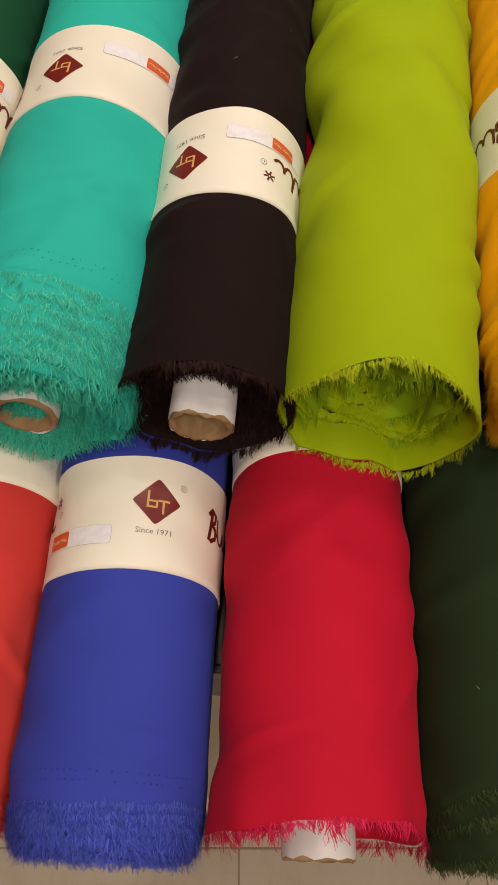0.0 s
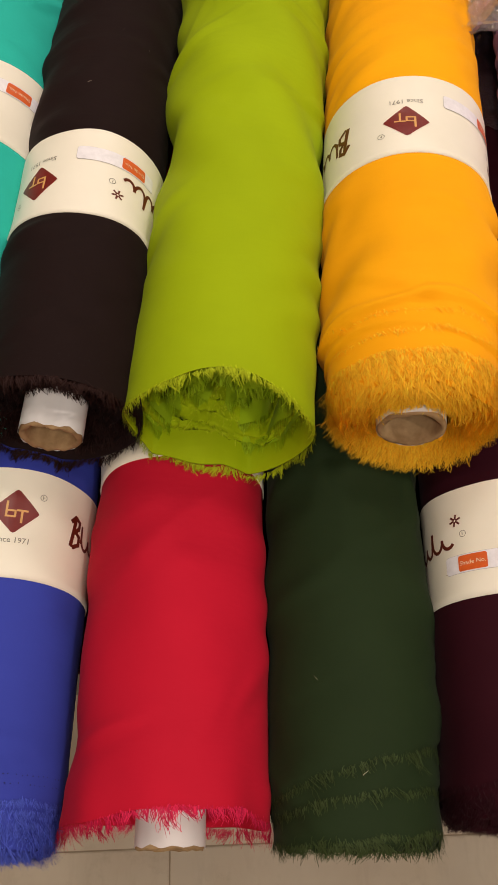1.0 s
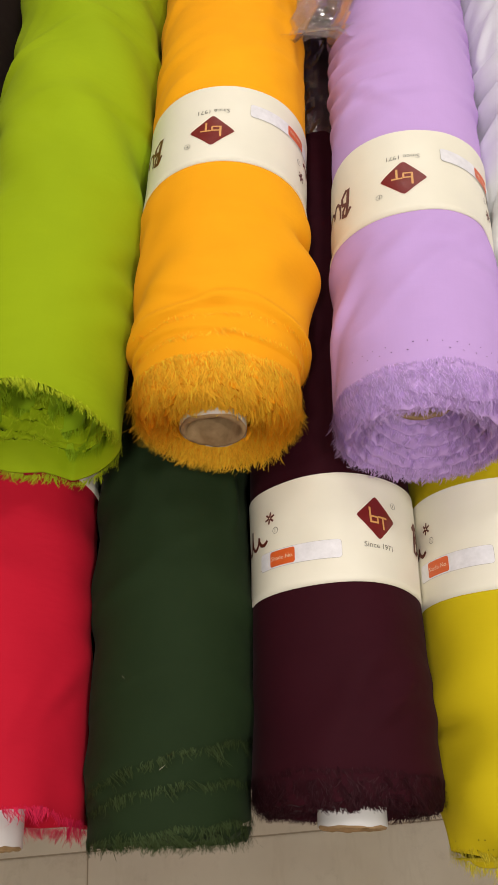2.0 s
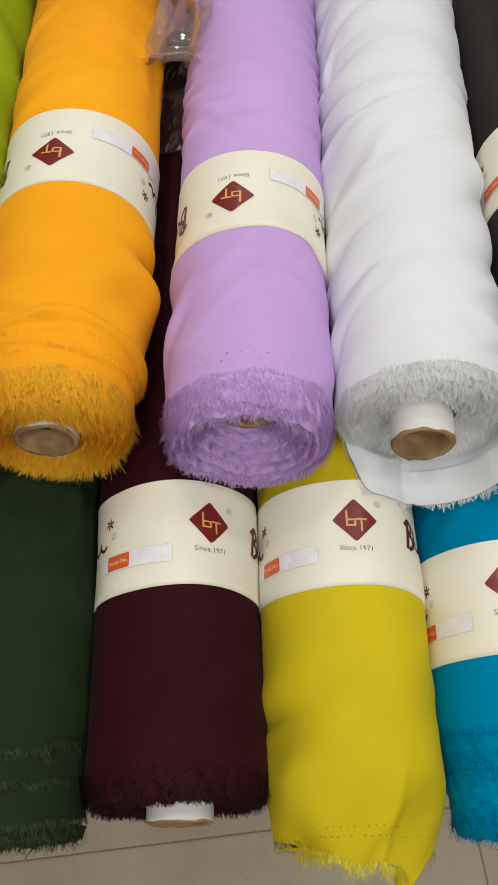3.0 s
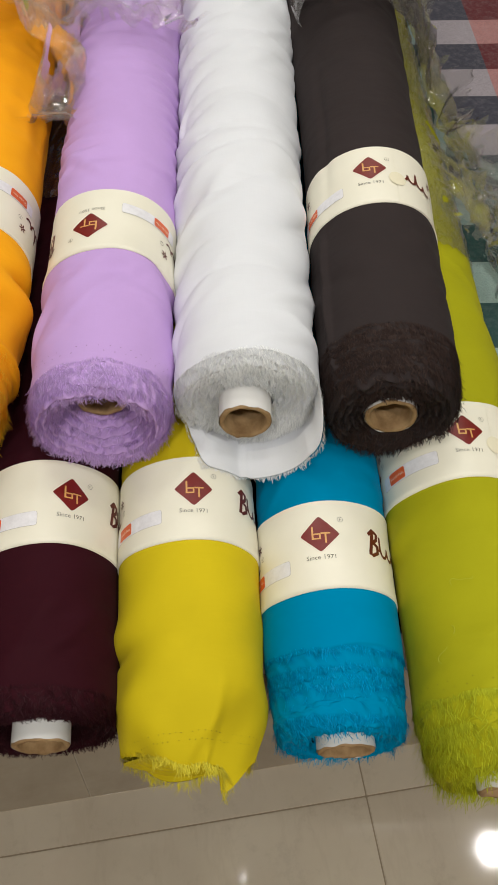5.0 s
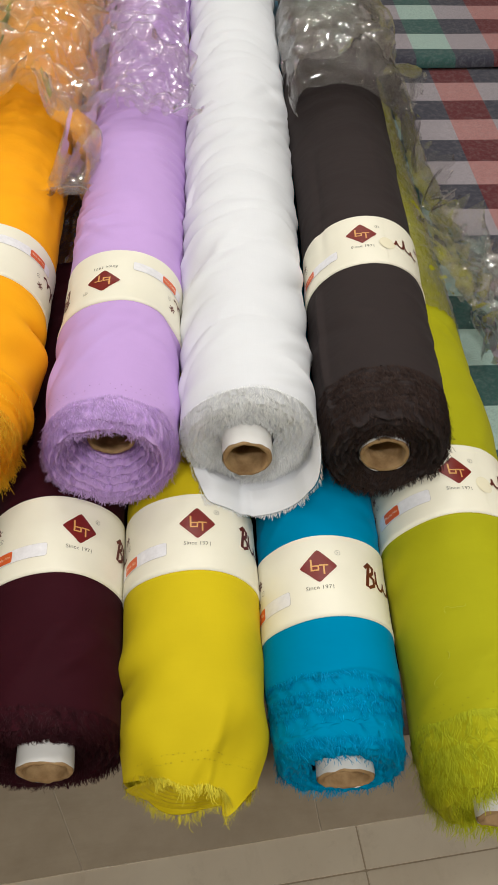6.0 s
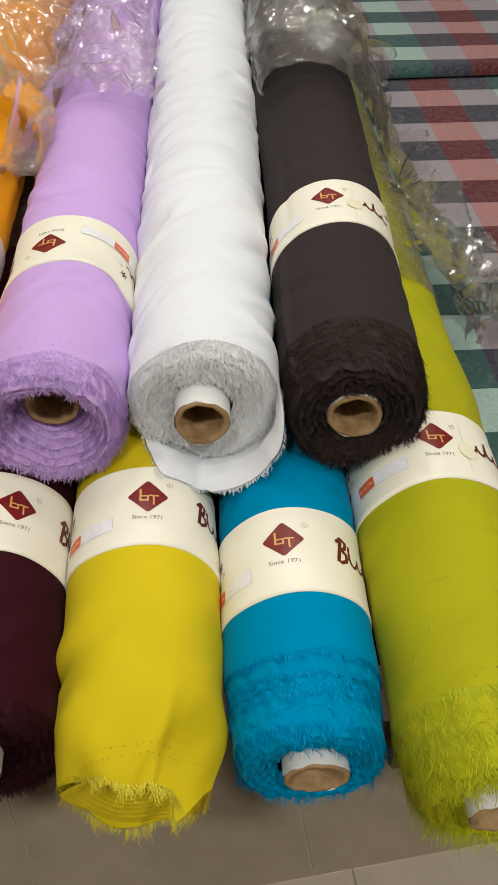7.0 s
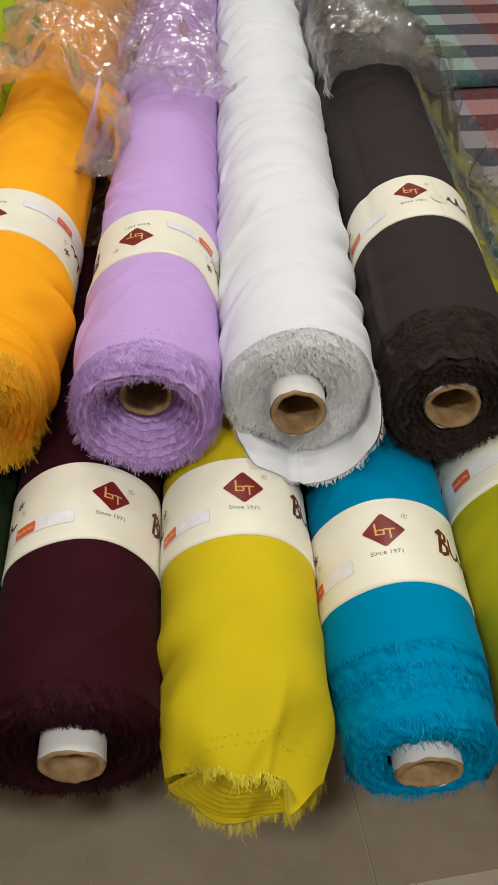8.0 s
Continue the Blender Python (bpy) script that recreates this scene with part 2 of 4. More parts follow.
def flat_shape(polys, place, lift):
    """Polygons in label space, cut into narrow strips so that they bend with the roll."""
    bm = bmesh.new()
    for poly in polys:
        vs = [bm.verts.new((p[0], p[1], 0)) for p in poly]
        bm.faces.new(vs)
    bmesh.ops.remove_doubles(bm, verts=bm.verts[:], dist=1e-7)
    lo = min(v.co.x for v in bm.verts)
    hi = max(v.co.x for v in bm.verts)
    x = lo + 0.004
    while x < hi:
        bmesh.ops.bisect_plane(bm, geom=bm.verts[:] + bm.edges[:] + bm.faces[:], plane_co=(x, 0, 0), plane_no=(1, 0, 0))
        x += 0.0035
    y = min(v.co.y for v in bm.verts) + 0.006
    top = max(v.co.y for v in bm.verts)
    while y < top:
        bmesh.ops.bisect_plane(bm, geom=bm.verts[:] + bm.edges[:] + bm.faces[:], plane_co=(0, y, 0), plane_no=(0, 1, 0))
        y += 0.006
    for v in bm.verts:
        v.co = place(v.co.x, v.co.y, lift)
    return bm


def ribbon(points, width):
    """A stroke of even width along points, as quads."""
    out = []
    for (x0, y0), (x1, y1) in zip(points, points[1:]):
        d = math.hypot(x1 - x0, y1 - y0) or 1
        nx, ny = -(y1 - y0) / d * width / 2, (x1 - x0) / d * width / 2
        ex, ey = (x1 - x0) / d * width * 0.3, (y1 - y0) / d * width * 0.3
        out.append([(x0 + nx - ex, y0 + ny - ey), (x0 - nx - ex, y0 - ny - ey), (x1 - nx + ex, y1 - ny + ey), (x1 + nx + ex, y1 + ny + ey)])
    return out


def rect(x0, y0, x1, y1, r=0.0):
    if not r:
        return [(x0, y0), (x1, y0), (x1, y1), (x0, y1)]
    pts = []
    for cx, cy, a in ((x1 - r, y1 - r, 0), (x0 + r, y1 - r, 90), (x0 + r, y0 + r, 180), (x1 - r, y0 + r, 270)):
        pts += [(cx + r * math.cos(radians(a + k * 30)), cy + r * math.sin(radians(a + k * 30))) for k in range(4)]
    return pts


TEXTS = {}


def text_polys(words, size):
    """Faces of a line of type, centred, from the built-in font."""
    if words not in TEXTS:
        cu = bpy.data.curves.new("type", "FONT")
        cu.body, cu.size, cu.align_x, cu.align_y = words, 1.0, "CENTER", "CENTER"
        cu.resolution_u = 2
        ob = bpy.data.objects.new("type", cu)
        scene.collection.objects.link(ob)
        bpy.context.view_layer.update()
        me = bpy.data.meshes.new_from_object(ob.evaluated_get(bpy.context.evaluated_depsgraph_get()))
        TEXTS[words] = [[(me.vertices[i].co.x, me.vertices[i].co.y) for i in p.vertices] for p in me.polygons]
        bpy.data.objects.remove(ob)
        bpy.data.curves.remove(cu)
        bpy.data.meshes.remove(me)
    return [[(x * size, y * size) for x, y in poly] for poly in TEXTS[words]]


def moved(polys, dx, dy, turn=0.0):
    c, s = math.cos(turn), math.sin(turn)
    return [[(dx + x * c - y * s, dy + x * s + y * c) for x, y in p] for p in polys]


def ring(cx, cy, r, w, n=14):
    out = []
    for k in range(n):
        a, b = 2 * math.pi * k / n, 2 * math.pi * (k + 1) / n
        out.append([(cx + (r - w) * math.cos(a), cy + (r - w) * math.sin(a)), (cx + r * math.cos(a), cy + r * math.sin(a)),
                    (cx + r * math.cos(b), cy + r * math.sin(b)), (cx + (r - w) * math.cos(b), cy + (r - w) * math.sin(b))])
    return out


def add_label(parent, R, ymid, a0, flip, rfun, lapped=False, width=0.094):
    """A printed paper band round the roll: emblem, script, shade box, repeated twice round.
    lapped: the free end of the band is stuck down beside the emblem, with a round seal on it."""
    nu, nv = 180, 15
    th = np.linspace(0, 2 * np.pi, nu, endpoint=False)
    vv = np.linspace(-width / 2, width / 2, nv)
    T, V = np.meshgrid(th, vv)
    def rb_at(a, y):
        return rfun(np.asarray(a, float), np.asarray(y, float)) + 0.0009

    rb = rb_at((T + np.pi) % (2 * np.pi) - np.pi, ymid + V)
    puff = 0.0003 * np.abs(V / width * 2) ** 4
    pts = on_skin(T, rb + puff, ymid + V + 0.0012 * np.sin(T * 2 + a0), R)
    inner = on_skin(T[:1], rb[:1] - 0.001, ymid - width / 2 + 0.0012 * np.sin(T[:1] * 2 + a0), R)
    verts = np.concatenate([inner.reshape(-1, 3), pts.reshape(-1, 3)])
    band = mesh_ob("label_band", verts, grid_faces(nu, nv + 1, True), LABEL_PAPER, parent, "cream paper label band")

    def place(s, v, lift):
        return label_point(s, v, a0, float(rb_at((a0 + (-s if flip else s) / R + np.pi) % (2 * np.pi) - np.pi, ymid + (-v if flip else v))) + 0.0003 + lift, R, ymid, flip)

    period = math.pi * R
    for k in (0, 1):
        o = k * period
        emblem, letters, script, orange, box_, outline, small, cream = [], [], [], [], [], [], [], []
        emblem += [[(o + x * 0.0187, 0.010 + y * 0.0192) for x, y in ((-1, 0), (-0.93, -0.1), (-0.1, -0.93), (0, -0.98), (0.1, -0.93), (0.93, -0.1), (1, 0), (0.93, 0.1), (0.1, 0.93), (0, 0.98), (-0.1, 0.93), (-0.93, 0.1))]]
        letters += [rect(o - 0.0078, 0.0045, o - 0.0060, 0.0185), rect(o - 0.0060, 0.0045, o + 0.0006, 0.0061), rect(o - 0.0060, 0.0095, o + 0.0006, 0.0111),
                    rect(o - 0.0008, 0.0061, o + 0.0008, 0.0095), rect(o + 0.0008, 0.0100, o + 0.0098, 0.0117), rect(o + 0.0044, 0.0000, o + 0.0061, 0.0100)]
        small += moved(text_polys("Since 1971", 0.0066), o, -0.0150)
        small += ring(o + 0.0205, 0.0255, 0.0029, 0.0004) + [rect(o + 0.0198, 0.024, o + 0.0203, 0.027), rect(o + 0.0203, 0.0255, o + 0.0213, 0.0260)]
        b = o + 0.052
        cut = lapped and k == 0
        if cut:
            b = o + 0.004
            part("lapped_end", flat_shape([rect(o + 0.0285, -0.0462 + q * 0.0077, o + 0.086, -0.0385 + q * 0.0077) for q in range(12)], place, 0.0003), LABEL_PAPER, band, "free end of the paper band")
            part("seal", flat_shape([[(o + 0.030 + 0.010 * math.cos(q * math.pi / 12), -0.006 + 0.011 * math.sin(q * math.pi / 12)) for q in range(24)]], place, 0.0008), SEAL, band, "small round pale gold seal")
        script += [] if cut else ribbon([(b, -0.006), (b + 0.002, 0.006), (b + 0.004, 0.018)], 0.0042)
        script += [] if cut else ribbon([(b - 0.001, 0.015), (b + 0.004, 0.020), (b + 0.010, 0.017), (b + 0.009, 0.011), (b + 0.004, 0.007), (b + 0.010, 0.004), (b + 0.010, -0.003), (b + 0.003, -0.007)], 0.0036)
        wave = []
        for q in range(64):
            u = q / 63
            loop = 0.0052 * math.sin(u * 31) * (1 - 0.25 * u) + (0.010 * max(0, math.sin(u * 31 + 0.6)) if (0.02 < u < 0.17 or 0.55 < u < 0.75) else 0)
            wave.append((b + 0.011 + u * 0.062 + 0.0022 * math.cos(u * 31), 0.0005 + loop))
        script += ribbon([q for q in wave if not cut or q[0] > o + 0.040], 0.0029)
        ax, ay = b + 0.079, 0.0185
        for q in range(6):
            a = q * math.pi / 3 + 0.3
            script += ribbon([(ax + 0.0013 * math.cos(a), ay + 0.0013 * math.sin(a)), (ax + 0.0048 * math.cos(a), ay + 0.0048 * math.sin(a))], 0.0017)
        small += ring(ax + 0.006, 0.006, 0.0029, 0.0004) + [rect(ax + 0.0055, 0.0045, ax + 0.006, 0.0075)]
        x1 = o + 2 * period * 0.5 - 0.032
        x0 = x1 - 0.074
        outline += [rect(x0 - 0.0003, -0.0268, x1 + 0.0003, -0.0112, 0.0028)]
        box_ += [rect(x0, -0.0265, x1, -0.0115, 0.0025)]
        orange += [rect(x1 - 0.062, -0.0255, x1 - 0.038, -0.0125, 0.0018)]
        cream += moved(text_polys("Shade No.", 0.0052), x1 - 0.050, -0.019)
        for nm, polys, mat, lift in (("emblem", emblem, PRINT_MAROON, 0.0), ("emblem_inlay", letters, PRINT_GOLD, 0.0004), ("script_mark", script, PRINT_BROWN, 0.0011 if cut else 0.0),
                                     ("small_print", small, PRINT_GREY, 0.0), ("box_outline", outline, PRINT_PALE, 0.0), ("writing_box", box_, PRINT_WHITE, 0.0002),
                                     ("shade_tab", orange, PRINT_ORANGE, 0.0004), ("shade_print", cream, CREAM_TEXT, 0.0006)):
            mark = part(nm, flat_shape(polys, place, lift), mat, band)
            if nm in ("small_print", "shade_print"):
                tagged(mark, kind="stuff")


def add_tube(parent, R, y_tip, seed, x_off=0.0, z_off=0.0, depth=0.6, paper=True, squash=0.0, ro=0.0265):
    """A cardboard tube with a worn rim; its outside is wrapped in white paper."""
    rng = np.random.default_rng(seed)
    nu = 40
    th = np.linspace(0, 2 * np.pi, nu, endpoint=False)
    wob = wobble(seed + 5)
    dent = 1 + 0.025 * np.sin(2 * th + seed) + 0.02 * np.sin(3 * th + 2 * seed) - squash * np.maximum(0, np.cos(th - 0.3)) ** 8
    ri = ro - 0.0055
    rows = []
    for r, dy, jag in ((ro - 0.0006, depth, 0), (ro - 0.0006, 0.010, 0), (ro - 0.0004, 0.0012, 0.4), (ro - 0.0015, 0.0, 1), (ri + 0.0015, 0.0, 1), (ri, 0.0015, 0.5), (ri - 0.0002, 0.02, 0), (ri - 0.0004, depth, 0)):
        rr = r * dent + (0.0007 * wob(th * 2, dy) if r < ro - 0.003 else 0)
        y = y_tip + dy + jag * (0.0005 * wob(th * 2, r * 99) + 0.0004 * rng.normal(size=nu))
        rows.append(np.stack([rr * np.sin(th) + x_off, y - Y0 + 0 * th, R + z_off + rr * np.cos(th)], -1))
    tube = mesh_ob("core_tube", np.concatenate(rows), grid_faces(nu, len(rows), True), CARD, parent, "brown cardboard core tube")
    if paper:
        rows = []
        for k, dy in enumerate(np.linspace(0.0015, depth - 0.01, 26)):
            rr = (ro + 0.0003 + 0.0004 * wob(th, dy * 30)) * dent
            y = y_tip + dy + (0.0016 * wob(th * 2, 3.0) if k == 0 else 0)
            rows.append(np.stack([rr * np.sin(th) + x_off, y - Y0 + 0 * th, R + z_off + rr * np.cos(th)], -1))
        mesh_ob("paper_wrap", np.concatenate(rows), grid_faces(nu, len(rows), True), WRAP_PAPER, tube, "white paper round the tube")
    return tube


def cloth_roll(label, rgb, x, slope, R, upper, near, profile, folds=None, edge=None, far=1.56, label_at=None, tube=None,
               fringe=(), holes=(), seed=1, thread=None, shag=0, shag_len=0.011, flare=None, axis_z=None, vary=0.10, ruffle=1.0, wrinkle=1.35, lapped=False):
    """One wound roll. profile: (radius share, y) from the rim of the outer layer to the middle of the end.
    fringe: (y, count, length) rings of yarn ends on the skin. shag: yarn ends strewn over the wound end."""
    rng = np.random.default_rng(seed)
    z = axis_z if axis_z else (UPPER_Z if upper else TABLE_Z + R)
    root = new("fabric_roll")
    root.matrix_world = pose(x, Y0, z - R, 0, 0, -slope)
    tagged(root, label, "fabric roll", "fabric rolls stacked on the shop table")
    cloth = cloth_material("cloth_" + str(seed), rgb, vary=vary, through_light=0.0)
    yarn = thread_material("yarn_" + str(seed), thread or tuple(min(0.9, c * 1.1 + 0.004) for c in rgb))
    wob, wob2, wob3 = wobble(seed), wobble(seed + 50, 8, 20.0, 90.0), wobble(seed + 70, 8, 60.0, 150.0)
    nu, nv = 160, 300
    th = np.linspace(-np.pi, np.pi, nu, endpoint=False)

    below = [q for q in ROLLS if q[2] < z - 0.05]
    # slack creases of the outer layer: each a short ridge with a hollow beside it
    wr = np.random.default_rng(seed + 400)
    creases = [(wr.uniform(-1.7, 1.7), near + wr.uniform(0.0, 0.85), wr.normal(0.25, 0.45), wr.uniform(0.025, 0.075), wr.uniform(0.007, 0.016), wr.uniform(0.0006, 0.0019)) for _ in range(46)]

    def slack(T, Y):
        out = 0 * T
        for ct, cy, ang, lu, lv, amp in creases:
            du, dv = (T - ct) * R, Y - cy
            u_, v_ = du * math.cos(ang) + dv * math.sin(ang), -du * math.sin(ang) + dv * math.cos(ang)
            out = out + amp * np.exp(-(u_ / lu) ** 2) * (v_ / lv + 0.4) * np.exp(-(v_ / lv) ** 2) * 1.5
        if label_at:
            out = out * (1 - np.exp(-((Y - label_at[0]) / 0.055) ** 6))
        return wrinkle * out

    def skin(T, Y):
        r = R + 0.0013 * wob(T, Y) + 0.0005 * wob2(T, Y) + 0.00045 * wob3(T, Y) + slack(T, Y)
        if folds is not None:
            r = r + folds(T, Y)
        if flare is not None:
            r = r + flare[0] * np.exp(-np.maximum(0, Y - near) / flare[1]) * (1 + 0.5 * np.sin(3 * T + seed))
        # the weight of the roll presses it flat where it lies on others
        for qx, qk, qz, qR, qn, qf in below:
            dx = qx + qk * (Y - Y0) - (x + math.tan(radians(slope)) * (Y - Y0))
            dz = qz - z
            b = dx * np.sin(T) + dz * np.cos(T)
            disc = (qR + 0.0038) ** 2 - (dx * dx + dz * dz - b * b)
            hit = b - np.sqrt(np.maximum(disc, 0))
            r = np.where((disc > 0) & (b > 0), np.minimum(r, hit), r)
        return r

    e = near + (edge(th) if edge is not None else 0 * th)
    t = np.linspace(0, 1, nv) ** 1.5
    Y = e[None, :] + (far - e[None, :]) * t[:, None]
    T = np.repeat(th[None, :], nv, 0)
    body = on_skin(T, skin(T, Y), Y, R)
    hem = on_skin(th, skin(th, e) - 0.0012, e + 0.0006, R)
    deep = on_skin(th, np.minimum(skin(th, e), skin(th, e + 0.03)) - 0.004, e + 0.03, R)
    verts = np.concatenate([deep, hem, body.reshape(-1, 3)])
    mesh_ob("outer_cloth", verts, grid_faces(nu, nv + 2, True), cloth, root)
    # the wound layers at the end
    pr = np.array(profile)
    d = np.concatenate([[0], np.cumsum(np.hypot(np.diff(pr[:, 0]) * R, np.diff(pr[:, 1])))])
    npf = 70
    u = np.linspace(0, d[-1], npf)
    ps, py = np.interp(u, d, pr[:, 0]), np.interp(u, d, pr[:, 1])
    T2 = np.repeat(th[None, :], npf, 0)
    S2, P2 = np.repeat(ps[:, None], nu, 1), np.repeat(py[:, None], nu, 1)
    layer = np.abs(((S2 * R - 0.4 * P2) / 0.0075 + T2 / (2 * np.pi) + 0.35 * wob2(T2, 0 * P2)) % 1.0 - 0.5) * 2
    fine = wobble(seed + 90, 10, 60.0, 260.0)
    big = wobble(seed + 91, 10, 20.0, 160.0)
    rough = rng.normal(0, 1, (npf, nu))
    rough = (rough + np.roll(rough, 1, 1) + np.roll(rough, 1, 0) + np.roll(rough, -1, 1)) / 4
    env = np.minimum(1, u / 0.004)[:, None]
    y2 = P2 + env * ruffle * (0.0050 * (layer - 0.6) + 0.0013 * rough + 0.0014 * fine(T2 * 6, S2 * R * 3 + P2) + 0.0016 * big(T2 * 3, S2 * R * 2))
    base_r = skin(T2, np.maximum(P2, near))
    mixw = np.clip((S2 - 0.4) / 0.5, 0, 1)
    r2 = (base_r * mixw + R * (1 - mixw)) * S2 + env * ruffle * (0.0016 * (layer - 0.8) * (S2 > 0.9) + 0.0010 * fine(T2 * 7, P2 * 2 + 1) + 0.0006 * rough)
    end = on_skin(T2, r2, y2, R)
    mesh_ob("wound_end", end.reshape(-1, 3), grid_faces(nu, npf, True), cloth, root)
    # yarn ends
    vs, fs, nvert = [], [], 0

    def push(b, al, sd, ln, wd, bd, dr):
        nonlocal nvert
        v, f = strands(rng, b, al, sd, ln, wd, bd, dr)
        vs.append(v)
        fs.append(f + nvert)
        nvert += len(v)

    rim = pr[: int(np.argmin(pr[:, 1])) + 1]
    for fy, count, flen in fringe:
        a = rng.uniform(-np.pi, np.pi, count)
        clump = (np.floor(a * 16) + 0.5 + 0.28 * rng.normal(size=count)) / 16
        a = np.where(rng.random(count) < 0.45, clump, a)
        at = fy(a) if callable(fy) else fy + 0 * a
        rimmed = edge is not None and not callable(fy) and abs(fy - near) < 0.004
        ye = at + rng.normal(0, 0.0011, count) + (edge(a) if rimmed else 0) + 0.0018 * np.sin(2 * a + seed) + 0.001 * np.sin(9 * a)
        share = np.where(ye < near, np.interp(-ye, -rim[:, 1], rim[:, 0]), 1.0) if not rimmed and len(rim) > 1 else 1.0
        b = on_skin(a, skin(a, np.maximum(ye, near - 0.06)) * share + 0.0007, ye, R)
        out = np.stack([np.sin(a), 0 * a, np.cos(a)], -1)
        tan = np.stack([np.cos(a), 0 * a, -np.sin(a)], -1)
        ln = flen * rng.uniform(0.45, 1.0, count) * (0.85 + 0.3 * np.sin(a * 11 + seed))
        # yarns cling together in tufts, each with its own lean, lift and length
        nt = max(8, count // 11)
        home = np.sort(rng.uniform(-np.pi, np.pi, nt))
        own = np.clip(np.searchsorted(home, a), 0, nt - 1)
        lean, rise, reach_ = rng.normal(0, 0.34, nt)[own], rng.normal(0.05, 0.22, nt)[own], rng.uniform(0.5, 1.05, nt)[own]
        tight = np.where(rng.random(count) < 0.75, 1.0, 0.0)
        ln = ln * np.where(tight > 0, reach_, rng.uniform(0.35, 1.1, count))
        pull = np.clip((home[own] - a) * R / np.maximum(ln, 0.003), -0.8, 0.8) * 0.75
        sway = tight * (lean + pull) + (1 - tight) * rng.normal(0, 0.35, count)
        al = np.stack([0 * a, -np.ones(count), 0 * a], -1) + out * (tight * rise + rng.uniform(-0.10, 0.14, count))[:, None] + tan * (sway + rng.normal(0, 0.07, count))[:, None]
        push(b, al, tan, ln, rng.uniform(0.00018, 0.00042, count), out * rng.normal(-0.15, 0.12, count)[:, None] + tan * (0.3 * np.sin(a * 29) + rng.normal(0, 0.12, count))[:, None], 0.2)
    if shag:
        shag = int(shag * 1.7)
        q = rng.uniform(0.02, 1, shag) * d[-1]
        a = rng.uniform(-np.pi, np.pi, shag)
        s_, y_ = np.interp(q, d, pr[:, 0]), np.interp(q, d, pr[:, 1])
        dr = np.interp(q + 0.002, d, pr[:, 0]) - s_
        dy = np.interp(q + 0.002, d, pr[:, 1]) - y_
        nrm = np.stack([-dy, dr * R], -1)
        nrm = nrm / (np.linalg.norm(nrm, axis=1)[:, None] + 1e-9)
        flip = np.where(nrm[:, 1:2] > 0, -1, 1)
        nrm = nrm * flip
        out = np.stack([np.sin(a), 0 * a, np.cos(a)], -1)
        tan = np.stack([np.cos(a), 0 * a, -np.sin(a)], -1)
        b = on_skin(a, (skin(a, np.maximum(y_, near)) * np.clip((s_ - 0.4) / 0.5, 0, 1) + R * (1 - np.clip((s_ - 0.4) / 0.5, 0, 1))) * s_, y_, R)
        ahead = np.stack([0 * a, -np.ones(shag), 0 * a], -1)
        # tufts sit in rows along the wound layers
        row_ = np.floor(q / 0.0055 + 0.5 * np.sin(a * 5 + seed) + 0.4 * np.sin(a * 13))
        q_in = q / 0.0055 - np.floor(q / 0.0055)
        cell_ = np.floor(a * s_ * R / 0.0050 + 0.37 * row_ + 0.6 * np.sin(a * 9 + row_))
        mark = np.modf(np.abs(np.sin(cell_ * 12.9898 + row_ * 78.233 + seed) * 43758.5453))[0]
        mark2 = np.modf(np.abs(np.sin(cell_ * 39.346 + row_ * 11.135 + seed) * 24634.6345))[0]
        off = (cell_ + 0.5 - 0.37 * row_ - 0.6 * np.sin(a * 9 + row_)) * 0.0050 - a * s_ * R
        tuft = (mark - 0.5) * 1.0 + np.clip(off / shag_len, -0.6, 0.6)
        al = ahead * (0.75 + 0.0 * a)[:, None] + out * (0.10 + 0.75 * (mark2 - 0.45) - 0.25 * (q_in - 0.5) + rng.normal(0, 0.08, shag))[:, None] + tan * (tuft + rng.normal(0, 0.12, shag))[:, None]
        ln = shag_len * rng.uniform(0.6, 1.1, shag) * (0.65 + 0.7 * mark)
        push(b, al, tan, ln, rng.uniform(0.00022, 0.00055, shag), out * rng.normal(0, 0.14, shag)[:, None] + tan * (0.3 * np.sin(a * 23 + q * 400) + rng.normal(0, 0.14, shag))[:, None], 0.35)
    if vs:
        fr = mesh_ob("fringe", np.concatenate(vs), np.concatenate(fs), yarn, root, "frayed yarn ends", smooth=False)
        tagged(fr, kind="stuff")
    # needle holes as flat dots, the shade inside them put into the colour
    for hy, count in holes:
        bm = bmesh.new()
        for k in range(count):
            a = -1.5 + 3.0 * k / count + rng.normal(0, 0.006)
            if rng.random() < 0.2:
                continue
            yy = hy + (0.003 if k % 2 else -0.003) + rng.normal(0, 0.0003)
            rr = float(skin(np.array([a]), np.array([yy]))[0]) + 0.0005
            c = Vector((rr * math.sin(a), yy - Y0, R + rr * math.cos(a)))
            tx = Vector((math.cos(a), 0, -math.sin(a)))
            w = 0.0004 + 0.0004 * rng.random()
            ring_ = [bm.verts.new(c + tx * w * math.cos(i * 1.047) + Vector((0, 0.0005 * math.sin(i * 1.047), 0))) for i in range(6)]
            bm.faces.new(ring_)
        row_of_holes = part("stitch_line", bm, print_material("pinhole_" + str(seed), tuple(c * 0.4 for c in rgb), 0.9), root)
        tagged(row_of_holes, kind="stuff")
    if label_at:
        ymid, angle, flip = label_at
        add_label(root, R, ymid, radians(angle), flip, skin, lapped)
    if tube:
        add_tube(root, R, seed=seed, **tube)
    ROLLS.append((x, math.tan(radians(slope)), z, R, near, far))
    return root


def bell(v, c, w):
    return np.exp(-((v - c) / w) ** 2)


def pillow(T, Y, period, slant, sharp=0.5):
    return np.abs(np.sin(np.pi * (Y + slant * T) / period)) ** sharp - 0.7


